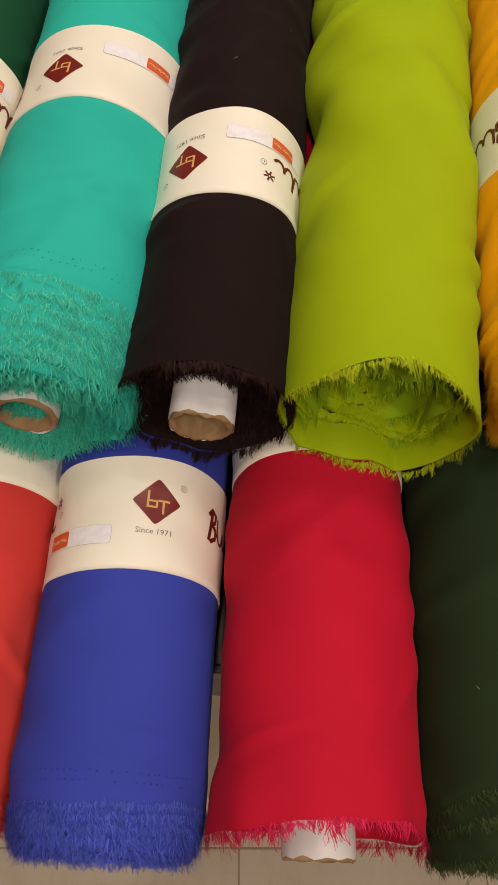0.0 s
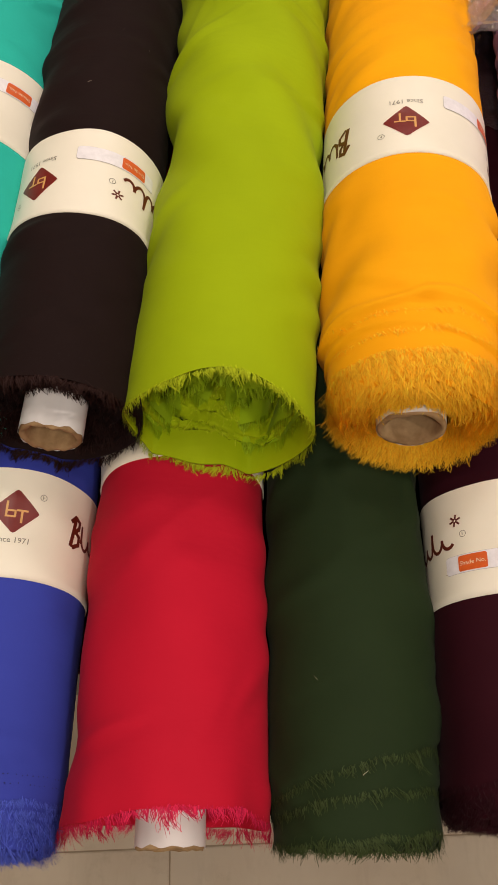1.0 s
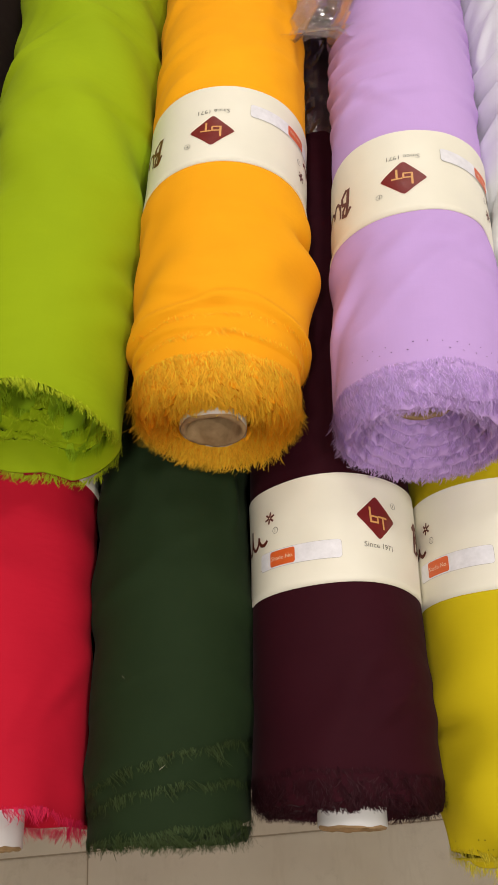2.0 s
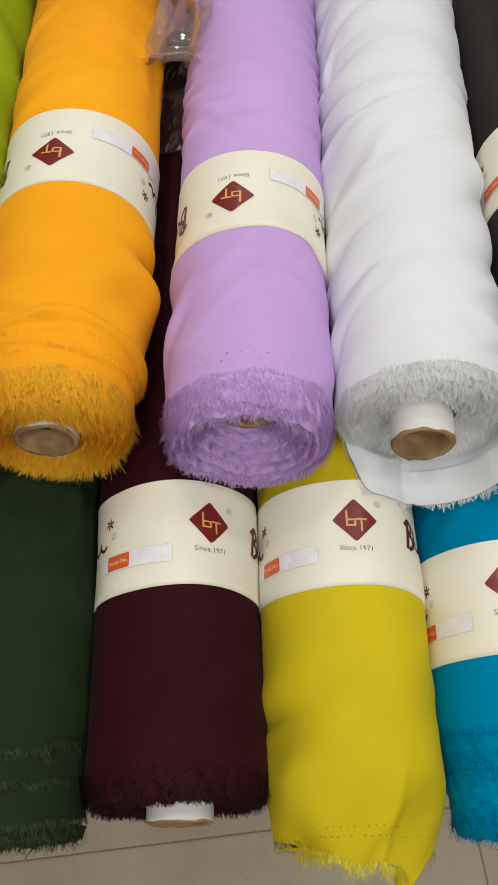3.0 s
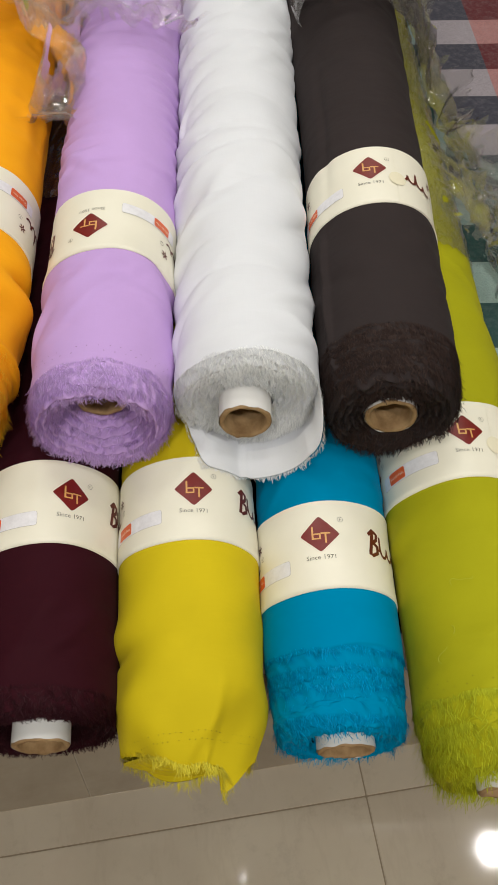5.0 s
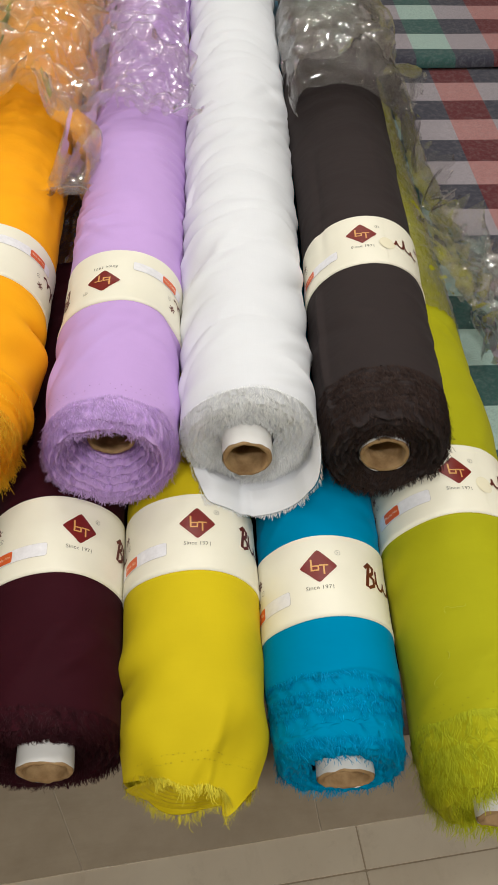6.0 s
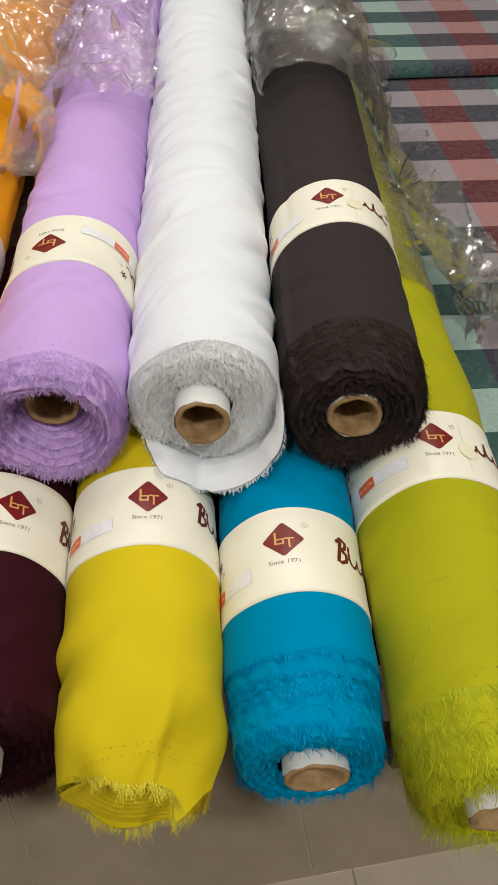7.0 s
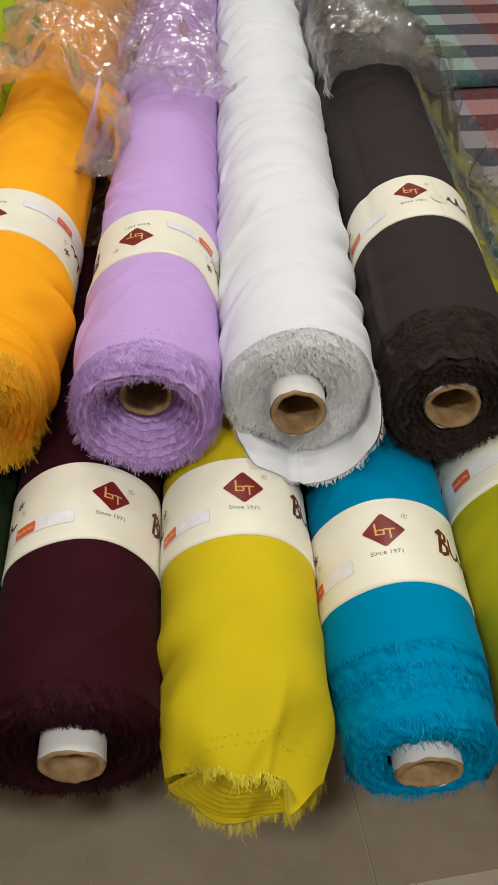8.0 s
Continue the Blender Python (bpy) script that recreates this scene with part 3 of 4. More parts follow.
def folds_white(T, Y):
    left, right = np.maximum(0, -np.sin(T)), np.maximum(0, np.sin(T))
    side = 0.42 + 1.9 * left ** 2 + 0.25 * right ** 2
    jitter = 0.024 * np.sin(9 * Y) + 0.012 * np.sin(31 * Y + 1) + 0.006 * np.sin(T * 3 + 17 * Y)
    depth = 0.95 + 0.4 * np.sin(23 * Y + 2) + 0.2 * np.sin(57 * Y + T)
    soft = 0.0066 * side * depth * pillow(T, Y + jitter, 0.058, -0.016, 0.45) * np.clip((Y - 0.26) / 0.08, 0, 1)
    wide = 0.0034 * np.clip(0.5 + np.sin(13 * Y + 2 * T), 0, 1.4) * pillow(T, Y + 0.02 * np.sin(T * 2), 0.083, -0.045, 0.8)
    corner = 0.012 * bell(T, -2.36, 0.22) * np.clip((0.236 - Y) / 0.04, 0, 1)
    return soft + wide + corner + 0.007 * bell(T, 1.45, 0.5) * np.clip((Y - 0.5) / 0.3, 0, 1)


def folds_lavender(T, Y):
    m = np.clip((Y - 0.50) / 0.06, 0, 1) * np.clip(0.5 + 0.8 * np.sin(2 * T + 17 * Y), 0, 1)
    near_ = 0.0019 * np.sin((Y - 0.05 * np.cos(T)) * 95 + 1.5 * T) * bell(Y, 0.37, 0.03)
    return 0.0021 * m * np.sin((Y + 0.030 * np.cos(T + 0.5)) * 235 + 2.0 * T + 2 * np.sin(20 * Y)) + near_ * 1.3


def folds_lime(T, Y):
    w = np.clip((Y - 0.33) / 0.1, 0, 1)
    diag = np.sin((Y + 0.075 * T) * 62 + 1.3 * np.sin(7 * Y)) * 0.0024 + np.sin((Y + 0.05 * T) * 37 + 2) * 0.002
    notch = -0.009 * bell(Y, 0.505, 0.016) * bell(T, -1.35, 0.5) - 0.006 * bell(Y, 0.63, 0.02) * bell(T, -1.3, 0.5)
    notch = notch + 0.006 * bell(T, -1.4, 0.5) * np.clip((Y - 0.52) / 0.06, 0, 1)
    big = 0.006 * np.sin(Y * 40 + T * 3) * np.clip((Y - 0.9) / 0.1, 0, 1)
    return w * diag + notch + big


def folds_orange(T, Y):
    bulge = 0.014 * bell(Y, 0.362, 0.020) * bell(T, 1.45, 0.40) - 0.009 * bell(Y, 0.392, 0.008) * bell(T, 1.5, 0.35) + 0.005 * bell(Y, 0.415, 0.016) * bell(T, 1.4, 0.4)
    c1 = 0.286 + 0.006 * np.sin(2 * T + 1)
    c2 = 0.268 - 0.004 * np.sin(2 * T)
    step = 0.0034 * np.clip((Y - c1) / 0.0015, 0, 1) + 0.0028 * np.clip((Y - c2) / 0.0015, 0, 1) - 0.0040
    ridge = 0.0030 * bell(Y, c1 + 0.006 + 0.003 * np.sin(5 * T), 0.004)
    pleat = 0.0012 * np.sin(T * 14) * np.clip((Y - 0.55) / 0.1, 0, 1) * np.maximum(0, np.sin(T)) ** 2
    return bulge + step + ridge + pleat + 0.0024 * np.sin((Y - 0.04 * T) * 80 + np.sin(3 * T)) * bell(Y, 0.335, 0.04)


def folds_teal(T, Y):
    return 0.0016 * np.sin((Y + 0.05 * T) * 70 + 2) * bell(Y, 0.37, 0.07) + 0.0012 * np.clip((Y - 0.276) / 0.002, 0, 1)


def folds_red(T, Y):
    return 0.004 * bell(Y, 0.150, 0.02) * bell(T, 1.4, 0.5) + 0.0014 * np.sin(Y * 60 + T) * bell(T, -1.4, 0.6) + 0.002 * bell(Y, 0.06, 0.02) * bell(T, 1.4, 0.4) + 0.0012 * np.sin(T * 9 + 2) * np.clip((0.0 - Y) / 0.06, 0, 1)


def lap_one(T):
    return -0.018 + 0.016 * T


def lap_two(T):
    return -0.038 + 0.008 * T


def folds_green(T, Y):
    lap = 0.0020 * np.clip((Y - lap_one(T)) / 0.0015, 0, 1) + 0.0018 * np.clip((Y - lap_two(T)) / 0.0015, 0, 1) + 0.0012 * np.clip((Y - (0.045 + 0.02 * T)) / 0.002, 0, 1)
    return lap - 0.003 + 0.006 * bell(T, 0.9, 0.12) * bell(Y, 0.2, 0.03) + 0.005 * bell(Y, 0.13, 0.025) * bell(T, -1.3, 0.4)


def folds_yellow(T, Y):
    tuck = 0.0030 * bell(Y, 0.034, 0.016) * bell(T, -1.35, 0.4) - 0.005 * bell(Y, 0.014, 0.005) * bell(T, -1.3, 0.4)
    slack = 0.0016 * np.sin(T * 6 + 8 * Y) * np.clip((0.0 - Y) / 0.05, 0, 1) + 0.0014 * np.sin((Y - 0.06 * T) * 75) * np.clip((0.1 - Y) / 0.1, 0, 1)
    taper = -0.034 * np.clip((-0.020 - Y) / 0.07, 0, 1.3) ** 1.6 * np.maximum(0, np.cos(T)) ** 0.7 - 0.004 * np.clip((-0.03 - Y) / 0.06, 0, 1.3)
    taper = taper - 0.011 * np.clip((-0.030 - Y) / 0.06, 0, 1.3) * np.abs(np.sin(T)) ** 2 * np.where(T > 0, 1.1, 0.9)
    pleat = 0.0035 * bell(T, 0.35 + 2.0 * (Y + 0.06), 0.10) * np.clip((-0.005 - Y) / 0.04, 0, 1)
    return tuck + slack + taper + pleat + 0.0018 * np.sin((Y + 0.03 * T) * 70 + 1) * np.clip((0.1 - Y) / 0.08, 0, 1)


def folds_grey(T, Y):
    return 0.006 * bell(T, -1.05, 0.06) * np.clip((Y - 0.25) / 0.05, 0, 1) * np.clip((0.44 - Y) / 0.03, 0, 1) + 0.0009 * np.sin((Y + 0.03 * T) * 110) * bell(Y, 0.36, 0.05) - 0.003 * bell(T, -0.85, 0.1) * bell(Y, 0.62, 0.12) + 0.014 * bell(T, -1.45, 0.45) * np.clip((Y - 0.55) / 0.33, 0, 1)


def folds_cyan(T, Y):
    return 0.0018 * np.clip((Y - (0.002 + 0.003 * np.sin(3 * T))) / 0.002, 0, 1) - 0.0009


def folds_olive(T, Y):
    hip = 0.006 * bell(Y, 0.33, 0.05) * bell(T, 1.5, 0.5) - 0.005 * bell(Y, 0.40, 0.015) * bell(T, 1.5, 0.4)
    return hip + 0.0016 * np.clip((Y + 0.052) / 0.002, 0, 1) - 0.0008


# ---------------------------------------------------------------- the shop: floor and table; unseen walls and ceiling
def build_room():
    bm = box(8.0, 8.0, 0.1, 0, (0, 0.5, -0.0515))
    fl = part("floor", bm, GROUT, None)
    tagged(fl, "polished beige vitrified tile floor with thin joints", "floor", kind="structure")
    # walls are out of view, added pale to bounce the lamplight
    for name, sx, sy, cx, cy, words in (("wall_north", 8.2, 0.1, 0, 4.55, "unseen plain cream wall behind the table, added to bounce light"), ("wall_south", 8.2, 0.1, 0, -3.55, "unseen plain cream wall, added to bounce light"),
                                        ("wall_east", 0.1, 8.0, 4.05, 0.5, "unseen plain cream side wall, added to bounce light"), ("wall_west", 0.1, 8.0, -4.05, 0.5, "unseen plain cream side wall, added to bounce light")):
        tagged(part(name, box(sx, sy, CEILING_Z + 0.1, 0, (cx, cy, (CEILING_Z + 0.1) / 2 - 0.05)), WALL_PAINT, None), words, "wall", kind="structure")
    tagged(part("ceiling", box(8.2, 8.2, 0.1, 0, (0, 0.5, CEILING_Z + 0.11)), CEIL_PAINT, None), "white painted ceiling with small round downlights", "ceiling", kind="structure")
    return fl


def build_downlights():
    first = None
    for lx, ly in DOWNLIGHTS:
        if first is None:
            bm = bmesh.new()
            n = 32
            rows = []
            for r, z in ((0.072, -0.004), (0.066, -0.010), (0.095, -0.010), (0.098, -0.006), (0.098, 0.055), (0.072, 0.055), (0.072, -0.004)):
                rows.append([bm.verts.new((r * math.cos(2 * math.pi * k / n), r * math.sin(2 * math.pi * k / n), z)) for k in range(n)])
            for a, b in zip(rows, rows[1:]):
                for k in range(n):
                    bm.faces.new((a[k], a[(k + 1) % n], b[(k + 1) % n], b[k]))
            me = bpy.data.meshes.new("downlight")
            bm.to_mesh(me)
            bm.free()
            me.materials.append(LAMP_TRIM)
            first = new("downlight", me)
            first.matrix_world = pose(lx, ly, CEILING_Z + 0.004)
            tagged(first, "white round recessed ceiling downlight, switched on", "downlight", "ceiling downlights")
        else:
            copy_thing(first, pose(lx, ly, CEILING_Z + 0.004))


def build_table():
    root = new("display_table")
    root.matrix_world = pose(0, 0, 0)
    tagged(root, "long dark brown laminate display table under the fabric rolls", "table")
    part("tabletop", box(4.4, 2.75, 0.03, 0.003, (0.4, 0.066 + 1.375, TABLE_Z - 0.015)), WOOD, root)
    part("front_apron", box(4.36, 0.02, 0.11, 0.002, (0.4, 0.078, TABLE_Z - 0.0855)), WOOD, root, "reddish brown apron below the edge")
    part("edge_strip", box(4.4, 0.004, 0.026, 0.001, (0.4, 0.0635, TABLE_Z - 0.015)), plain_material("edge_band", lin(74, 66, 62), 0.35), root, "thin grey edge band")
    for lx in (-1.7, 0.4, 2.5):
        for ly in (0.30, 2.65):
            part("leg", box(0.07, 0.07, TABLE_Z - 0.031, 0.004, (lx, ly, (TABLE_Z - 0.031) / 2)), WOOD, root)
    return root


FLOOR = build_room()
build_downlights()
build_table()


def plaid_sheet(name, x0, x1, y0, y1, z, words, seed, lap=0.0, dx=0.0, dy=0.0):
    """A length of checked cloth lying on the table, with shallow ripples and a rolled front fold."""
    nx, ny = 150, 120
    wob = wobble(seed, 7, 3.0, 14.0)
    xs, ys = np.linspace(x0, x1, nx), np.linspace(y0, y1, ny)
    X, Y = np.meshgrid(xs, ys)
    Z = z + 0.0025 + 0.0012 * (1 + wob(X * 4, Y * 2)) * 0.9
    edge = np.clip((Y - y0) / max(lap, 1e-4), 0, 1) if lap else np.ones_like(Y)
    Z = z + (Z - z) + (0.016 * np.sqrt(np.clip(1 - (1 - edge) ** 2, 0, 1)) if lap else 0)
    Z = Z + 0.004 * bell(Y, y0 + 0.03, 0.012) * (1 + np.sin(9 * X)) * (1 if lap else 0)
    Yw = Y + 0.012 * np.sin(3.1 * X + seed) * (1 if lap else 0)
    top = np.stack([X - dx, Yw - dy, Z], -1).reshape(-1, 3)
    front = np.stack([xs - dx, Yw[0] - dy, 0 * xs + z + 0.001], -1)
    verts = np.concatenate([front, top])
    ob = mesh_ob(name, verts, grid_faces(nx, ny + 1, False), PLAID)
    ob.matrix_world = pose(dx, dy, 0)
    tagged(ob, words, "checked cloth")
    return ob


plaid_sheet("checked_cloth", 0.30, 2.5, 0.09, 2.7, TABLE_Z, "plaid cotton cloth in mint, grey and dark red on the table", 3, dx=0.36, dy=0.006)
plaid_sheet("checked_cloth", 0.42, 2.5, 1.500, 2.7, TABLE_Z + 0.0075, "second folded length of plaid cotton cloth laid over the first", 4, lap=0.02, dx=0.51, dy=0.0396)

# ---------------------------------------------------------------- rolls on the table
cloth_roll("coral red fabric roll with a cream paper label", lin(196, 58, 52), -0.737, -3.5, 0.070, False, -0.066,
           [(1, -0.066), (0.98, -0.078), (0.9, -0.082), (0.4, -0.078)], label_at=(0.212, 15, False), fringe=[(-0.064, 900, 0.012)], seed=11, shag=1500,
           tube=dict(y_tip=-0.09))
cloth_roll("royal blue fabric roll with a cream paper label", lin(52, 64, 158), -0.597, -3.34, 0.0717, False, -0.062,
           [(1, -0.062), (0.97, -0.076), (0.92, -0.086), (0.85, -0.090), (0.4, -0.082)], label_at=(0.146, 19.6, False), holes=[(-0.044, 90)],
           fringe=[(-0.060, 1500, 0.011), (-0.067, 1200, 0.011), (-0.074, 1200, 0.011), (-0.081, 1000, 0.010)], seed=12, shag=3000, shag_len=0.011, thread=lin(78, 96, 196), tube=dict(y_tip=-0.080))
cloth_roll("crimson red fabric roll with a loose fringed outer layer", lin(182, 20, 44), -0.447, -4.0, 0.0735, False, -0.060,
           [(0.87, -0.042), (0.82, -0.044), (0.4, -0.040)], folds=folds_red, label_at=(0.258, 20, False), edge=lambda a: 0.004 * np.sin(2 * a + 1) - 0.001 * np.sin(7 * a),
           fringe=[(-0.060, 1700, 0.015)], seed=13, shag=800, thread=lin(214, 40, 84), flare=(0.004, 0.05), tube=dict(y_tip=-0.078, z_off=-0.006, x_off=0.0))
cloth_roll("dark bottle green fabric roll with layered frayed ends", lin(30, 44, 22), -0.300, -3.0, 0.0655, False, -0.060,
           [(1, -0.060), (0.97, -0.066), (0.9, -0.066), (0.4, -0.06)], folds=folds_green, fringe=[(-0.058, 1300, 0.013), (lap_one, 900, 0.013), (lap_two, 900, 0.012)], seed=14, shag=900,
           thread=lin(62, 76, 42), edge=lambda a: 0.010 * np.sin(a - 1.0))
cloth_roll("dark maroon fabric roll with a cream paper label", lin(46, 6, 18), -0.1567, -1.69, 0.0717, False, -0.026,
           [(1, -0.026), (0.985, -0.036), (0.95, -0.042), (0.85, -0.043), (0.4, -0.032)], label_at=(0.159, 27, False), fringe=[(-0.024, 900, 0.008)], seed=15,
           shag=6500, shag_len=0.008, tube=dict(y_tip=-0.057, x_off=0.003), flare=(0.003, 0.06), vary=0.14)
cloth_roll("bright yellow fabric roll with a slack outer layer", lin(200, 179, 20), -0.0088, -0.45, 0.0713, False, -0.084,
           [(0.98, -0.074), (0.86, -0.074), (0.7, -0.072), (0.4, -0.070), (0.1, -0.070)], folds=folds_yellow, label_at=(0.158, 7.5, False), holes=[(-0.066, 64)],
           edge=lambda a: -0.023 * bell(a, 1.18, 0.26) - 0.004 * np.sin(2 * a + 1) + 0.0015 * np.sin(5 * a) + 0.012 * bell(a, -1.7, 0.6) + 0.011 * bell(np.abs(a), 3.14, 1.1), fringe=[(-0.083, 1100, 0.013)], seed=16, ruffle=0.25, shag=0, thread=lin(226, 214, 70))
cloth_roll("bright cyan blue fabric roll with layered frayed ends", lin(0, 128, 172), 0.1376, 1.0, 0.0669, False, 0.000,
           [(1, 0.000), (0.975, -0.018), (0.955, -0.036), (0.935, -0.054), (0.88, -0.064), (0.74, -0.066), (0.54, -0.062), (0.41, -0.058)], folds=folds_cyan, label_at=(0.105, -9, False),
           fringe=[(0.003, 1700, 0.010), (-0.013, 1600, 0.010), (-0.021, 1600, 0.010), (-0.029, 1600, 0.010), (-0.055, 1300, 0.015), (-0.063, 700, 0.012)], seed=17, shag=350, shag_len=0.010, wrinkle=0.7, thread=lin(20, 150, 198), tube=dict(y_tip=-0.073, x_off=0.004, z_off=-0.004))
cloth_roll("olive lime fabric roll with a shaggy frayed end", lin(162, 160, 18), 0.2845, 0.8, 0.077, False, -0.050,
           [(1, -0.050), (0.97, -0.072), (0.93, -0.090), (0.85, -0.104), (0.7, -0.108), (0.4, -0.085)], folds=folds_olive, lapped=True, label_at=(0.208, 0, False), holes=[(-0.036, 40)],
           fringe=[(-0.046, 2400, 0.021), (-0.070, 2400, 0.022), (-0.080, 1800, 0.020), (-0.092, 1400, 0.018)], seed=18, shag=2600, shag_len=0.016, thread=lin(186, 190, 38), tube=dict(y_tip=-0.116, x_off=-0.004, z_off=-0.006))

# ---------------------------------------------------------------- rolls lying on those
cloth_roll("deep green fabric roll with a cream paper label", lin(18, 72, 46), -0.810, -1.7, 0.068, True, 0.21,
           [(1, 0.21), (0.95, 0.20), (0.4, 0.205)], label_at=(0.50, -15, True), fringe=[(0.212, 600, 0.012)], seed=21, shag=1200, tube=dict(y_tip=0.185))
cloth_roll("turquoise fabric roll with a shaggy frayed end", lin(26, 177, 161), -0.6590, -1.7, 0.0775, True, 0.272,
           [(1, 0.272), (0.99, 0.245), (0.97, 0.225), (0.92, 0.208), (0.8, 0.203), (0.4, 0.212), (0.2, 0.216)], folds=folds_teal, axis_z=0.936, label_at=(0.510, -14, True), holes=[(0.292, 80)],
           fringe=[(0.274, 1300, 0.014), (0.258, 1300, 0.012), (0.246, 1200, 0.011), (0.235, 1200, 0.011), (0.224, 1200, 0.011), (0.214, 1000, 0.011)], seed=22, shag=5000, shag_len=0.012, thread=lin(70, 205, 180), tube=dict(y_tip=0.200, x_off=-0.012, ro=0.0255))
cloth_roll("very dark brown fabric roll with a cream paper label", lin(26, 13, 12), -0.5327, -1.66, 0.0640, True, 0.214,
           [(0.98, 0.220), (0.92, 0.226), (0.4, 0.232)], label_at=(0.4205, -27, True), fringe=[(0.214, 1800, 0.011)], holes=[(0.232, 50)], seed=23, shag=2200, shag_len=0.010,
           thread=lin(46, 26, 23), tube=dict(y_tip=0.199, squash=0.28, x_off=-0.001, ro=0.0240), flare=(0.002, 0.03))
lime = cloth_roll("lime green fabric roll with an open hollow end", lin(147, 169, 15), -0.400, 0.0, 0.0735, True, 0.216,
           [(0.975, 0.240), (0.93, 0.244), (0.88, 0.236), (0.82, 0.240), (0.76, 0.262), (0.72, 0.320), (0.55, 0.36), (0.1, 0.37)], folds=folds_lime,
           edge=lambda a: -0.010 * bell(np.abs(a), 2.4, 0.6) + 0.006 * np.sin(3 * a + 1), fringe=[(0.216, 1500, 0.010)], seed=24, shag=3600, shag_len=0.010, thread=lin(180, 196, 36), ruffle=1.5)
cloth_roll("golden orange fabric roll with a thick frayed end", lin(250, 166, 20), -0.2495, -0.15, 0.0714, True, 0.248,
           [(1, 0.248), (0.985, 0.240), (0.95, 0.232), (0.86, 0.226), (0.6, 0.226), (0.39, 0.230)], folds=folds_orange, label_at=(0.4855, -6.5, True),
           fringe=[(0.249, 1600, 0.010), (0.244, 1400, 0.010), (0.238, 1400, 0.010), (0.232, 1200, 0.010), (0.227, 1100, 0.009), (0.284, 500, 0.005), (0.267, 600, 0.006)], seed=25, shag=6000, shag_len=0.012, thread=lin(255, 198, 52), tube=dict(y_tip=0.219, x_off=-0.002, depth=0.5), ruffle=1.2)
cloth_roll("pale lavender fabric roll with a thick frayed hollow end", lin(194, 160, 218), -0.0854, 1.15, 0.0696, True, 0.238,
           [(1, 0.238), (0.98, 0.227), (0.94, 0.216), (0.84, 0.210), (0.72, 0.213), (0.60, 0.228), (0.5, 0.246), (0.38, 0.252)], folds=folds_lavender, label_at=(0.4305, -12, True), holes=[(0.254, 40)],
           fringe=[(0.239, 1500, 0.008), (0.232, 1300, 0.008), (0.226, 1300, 0.008), (0.220, 1300, 0.008), (0.214, 1200, 0.008)], seed=26, shag=6000, shag_len=0.008, thread=lin(206, 176, 228), tube=dict(y_tip=0.243, z_off=0.003, paper=False), vary=0.06, ruffle=1.15)
cloth_roll("white fabric roll with rippled layers and a hanging flap", lin(223, 224, 229), 0.0600, 1.31, 0.0734, True, 0.244,
           [(0.992, 0.2455), (0.95, 0.242), (0.88, 0.238), (0.8, 0.236), (0.365, 0.240)], folds=folds_white, edge=lambda a: -0.052 * (1 / (1 + np.exp(-(a - 1.45) / 0.16)) + 1 / (1 + np.exp((a + 2.28) / 0.05))),
           fringe=[(0.244, 1400, 0.008)], seed=27, shag=5200, shag_len=0.0065, thread=lin(246, 247, 248), tube=dict(y_tip=0.211, x_off=-0.003), vary=0.03, ruffle=0.4)
cloth_roll("charcoal grey fabric roll with a deep shaggy end", lin(49, 42, 42), 0.2061, 3.02, 0.0715, True, 0.272,
           [(1, 0.272), (0.99, 0.255), (0.97, 0.238), (0.93, 0.222), (0.85, 0.213), (0.7, 0.212), (0.38, 0.218)], folds=folds_grey, label_at=(0.491, -7.6, False), holes=[(0.288, 60)],
           fringe=[(0.271, 1600, 0.009), (0.263, 1500, 0.009), (0.255, 1500, 0.009), (0.247, 1500, 0.009), (0.239, 1500, 0.009), (0.231, 1400, 0.009), (0.223, 1300, 0.009)], seed=28, shag=5000, shag_len=0.008, thread=lin(62, 48, 44), tube=dict(y_tip=0.211, x_off=-0.002), vary=0.08, ruffle=1.2, lapped=True, wrinkle=0.6)



def inner_curl(root, R, rgb, turns, seed):
    """Slack inner turns of cloth that show in the open end of a roll."""
    rng = np.random.default_rng(seed)
    cloth = cloth_material("inner_cloth", rgb, vary=0.15)
    yarn = thread_material("inner_yarn", tuple(min(0.9, c * 1.15) for c in rgb))
    for r0, r1, a0, a1, y_edge, dz in turns:
        nu, nv = 90, 24
        a = np.linspace(a0, a1, nu)
        w = wobble(seed + int(r0 * 100), 6, 5.0, 30.0)
        ye = y_edge + 0.004 * w(a, 0 * a)
        Y = ye[None, :] + 0.11 * np.linspace(0, 1, nv)[:, None] ** 1.4
        A = np.repeat(a[None, :], nv, 0)
        rr = np.linspace(r0, r1, nu)[None, :] * R + 0.0035 * w(A * 1.5, Y * 2) + 0.002 * np.sin(5 * A + 60 * Y)
        pts = on_skin(A, rr, Y, R)
        pts[..., 2] += dz
        mesh_ob("inner_turn", pts.reshape(-1, 3), grid_faces(nu, nv, False), cloth, root)
        n = 500
        k = rng.integers(0, nu - 1, n)
        b = pts[0][k] + (pts[0][k + 1] - pts[0][k]) * rng.random(n)[:, None]
        tan = pts[0][k + 1] - pts[0][k]
        tan = tan / np.linalg.norm(tan, axis=1)[:, None]
        al = np.stack([0 * k, -np.ones(n), 0 * k - 0.2], -1) + tan * (0.3 * np.sin(k * 0.7) + rng.normal(0, 0.15, n))[:, None]
        v, f = strands(rng, b, al, tan, 0.009 * rng.uniform(0.4, 1, n), rng.uniform(0.0002, 0.0004, n), tan * rng.normal(0, 0.2, n)[:, None], 0.4)
        tagged(mesh_ob("fringe", v, f, yarn, root, "frayed yarn ends", smooth=False), kind="stuff")


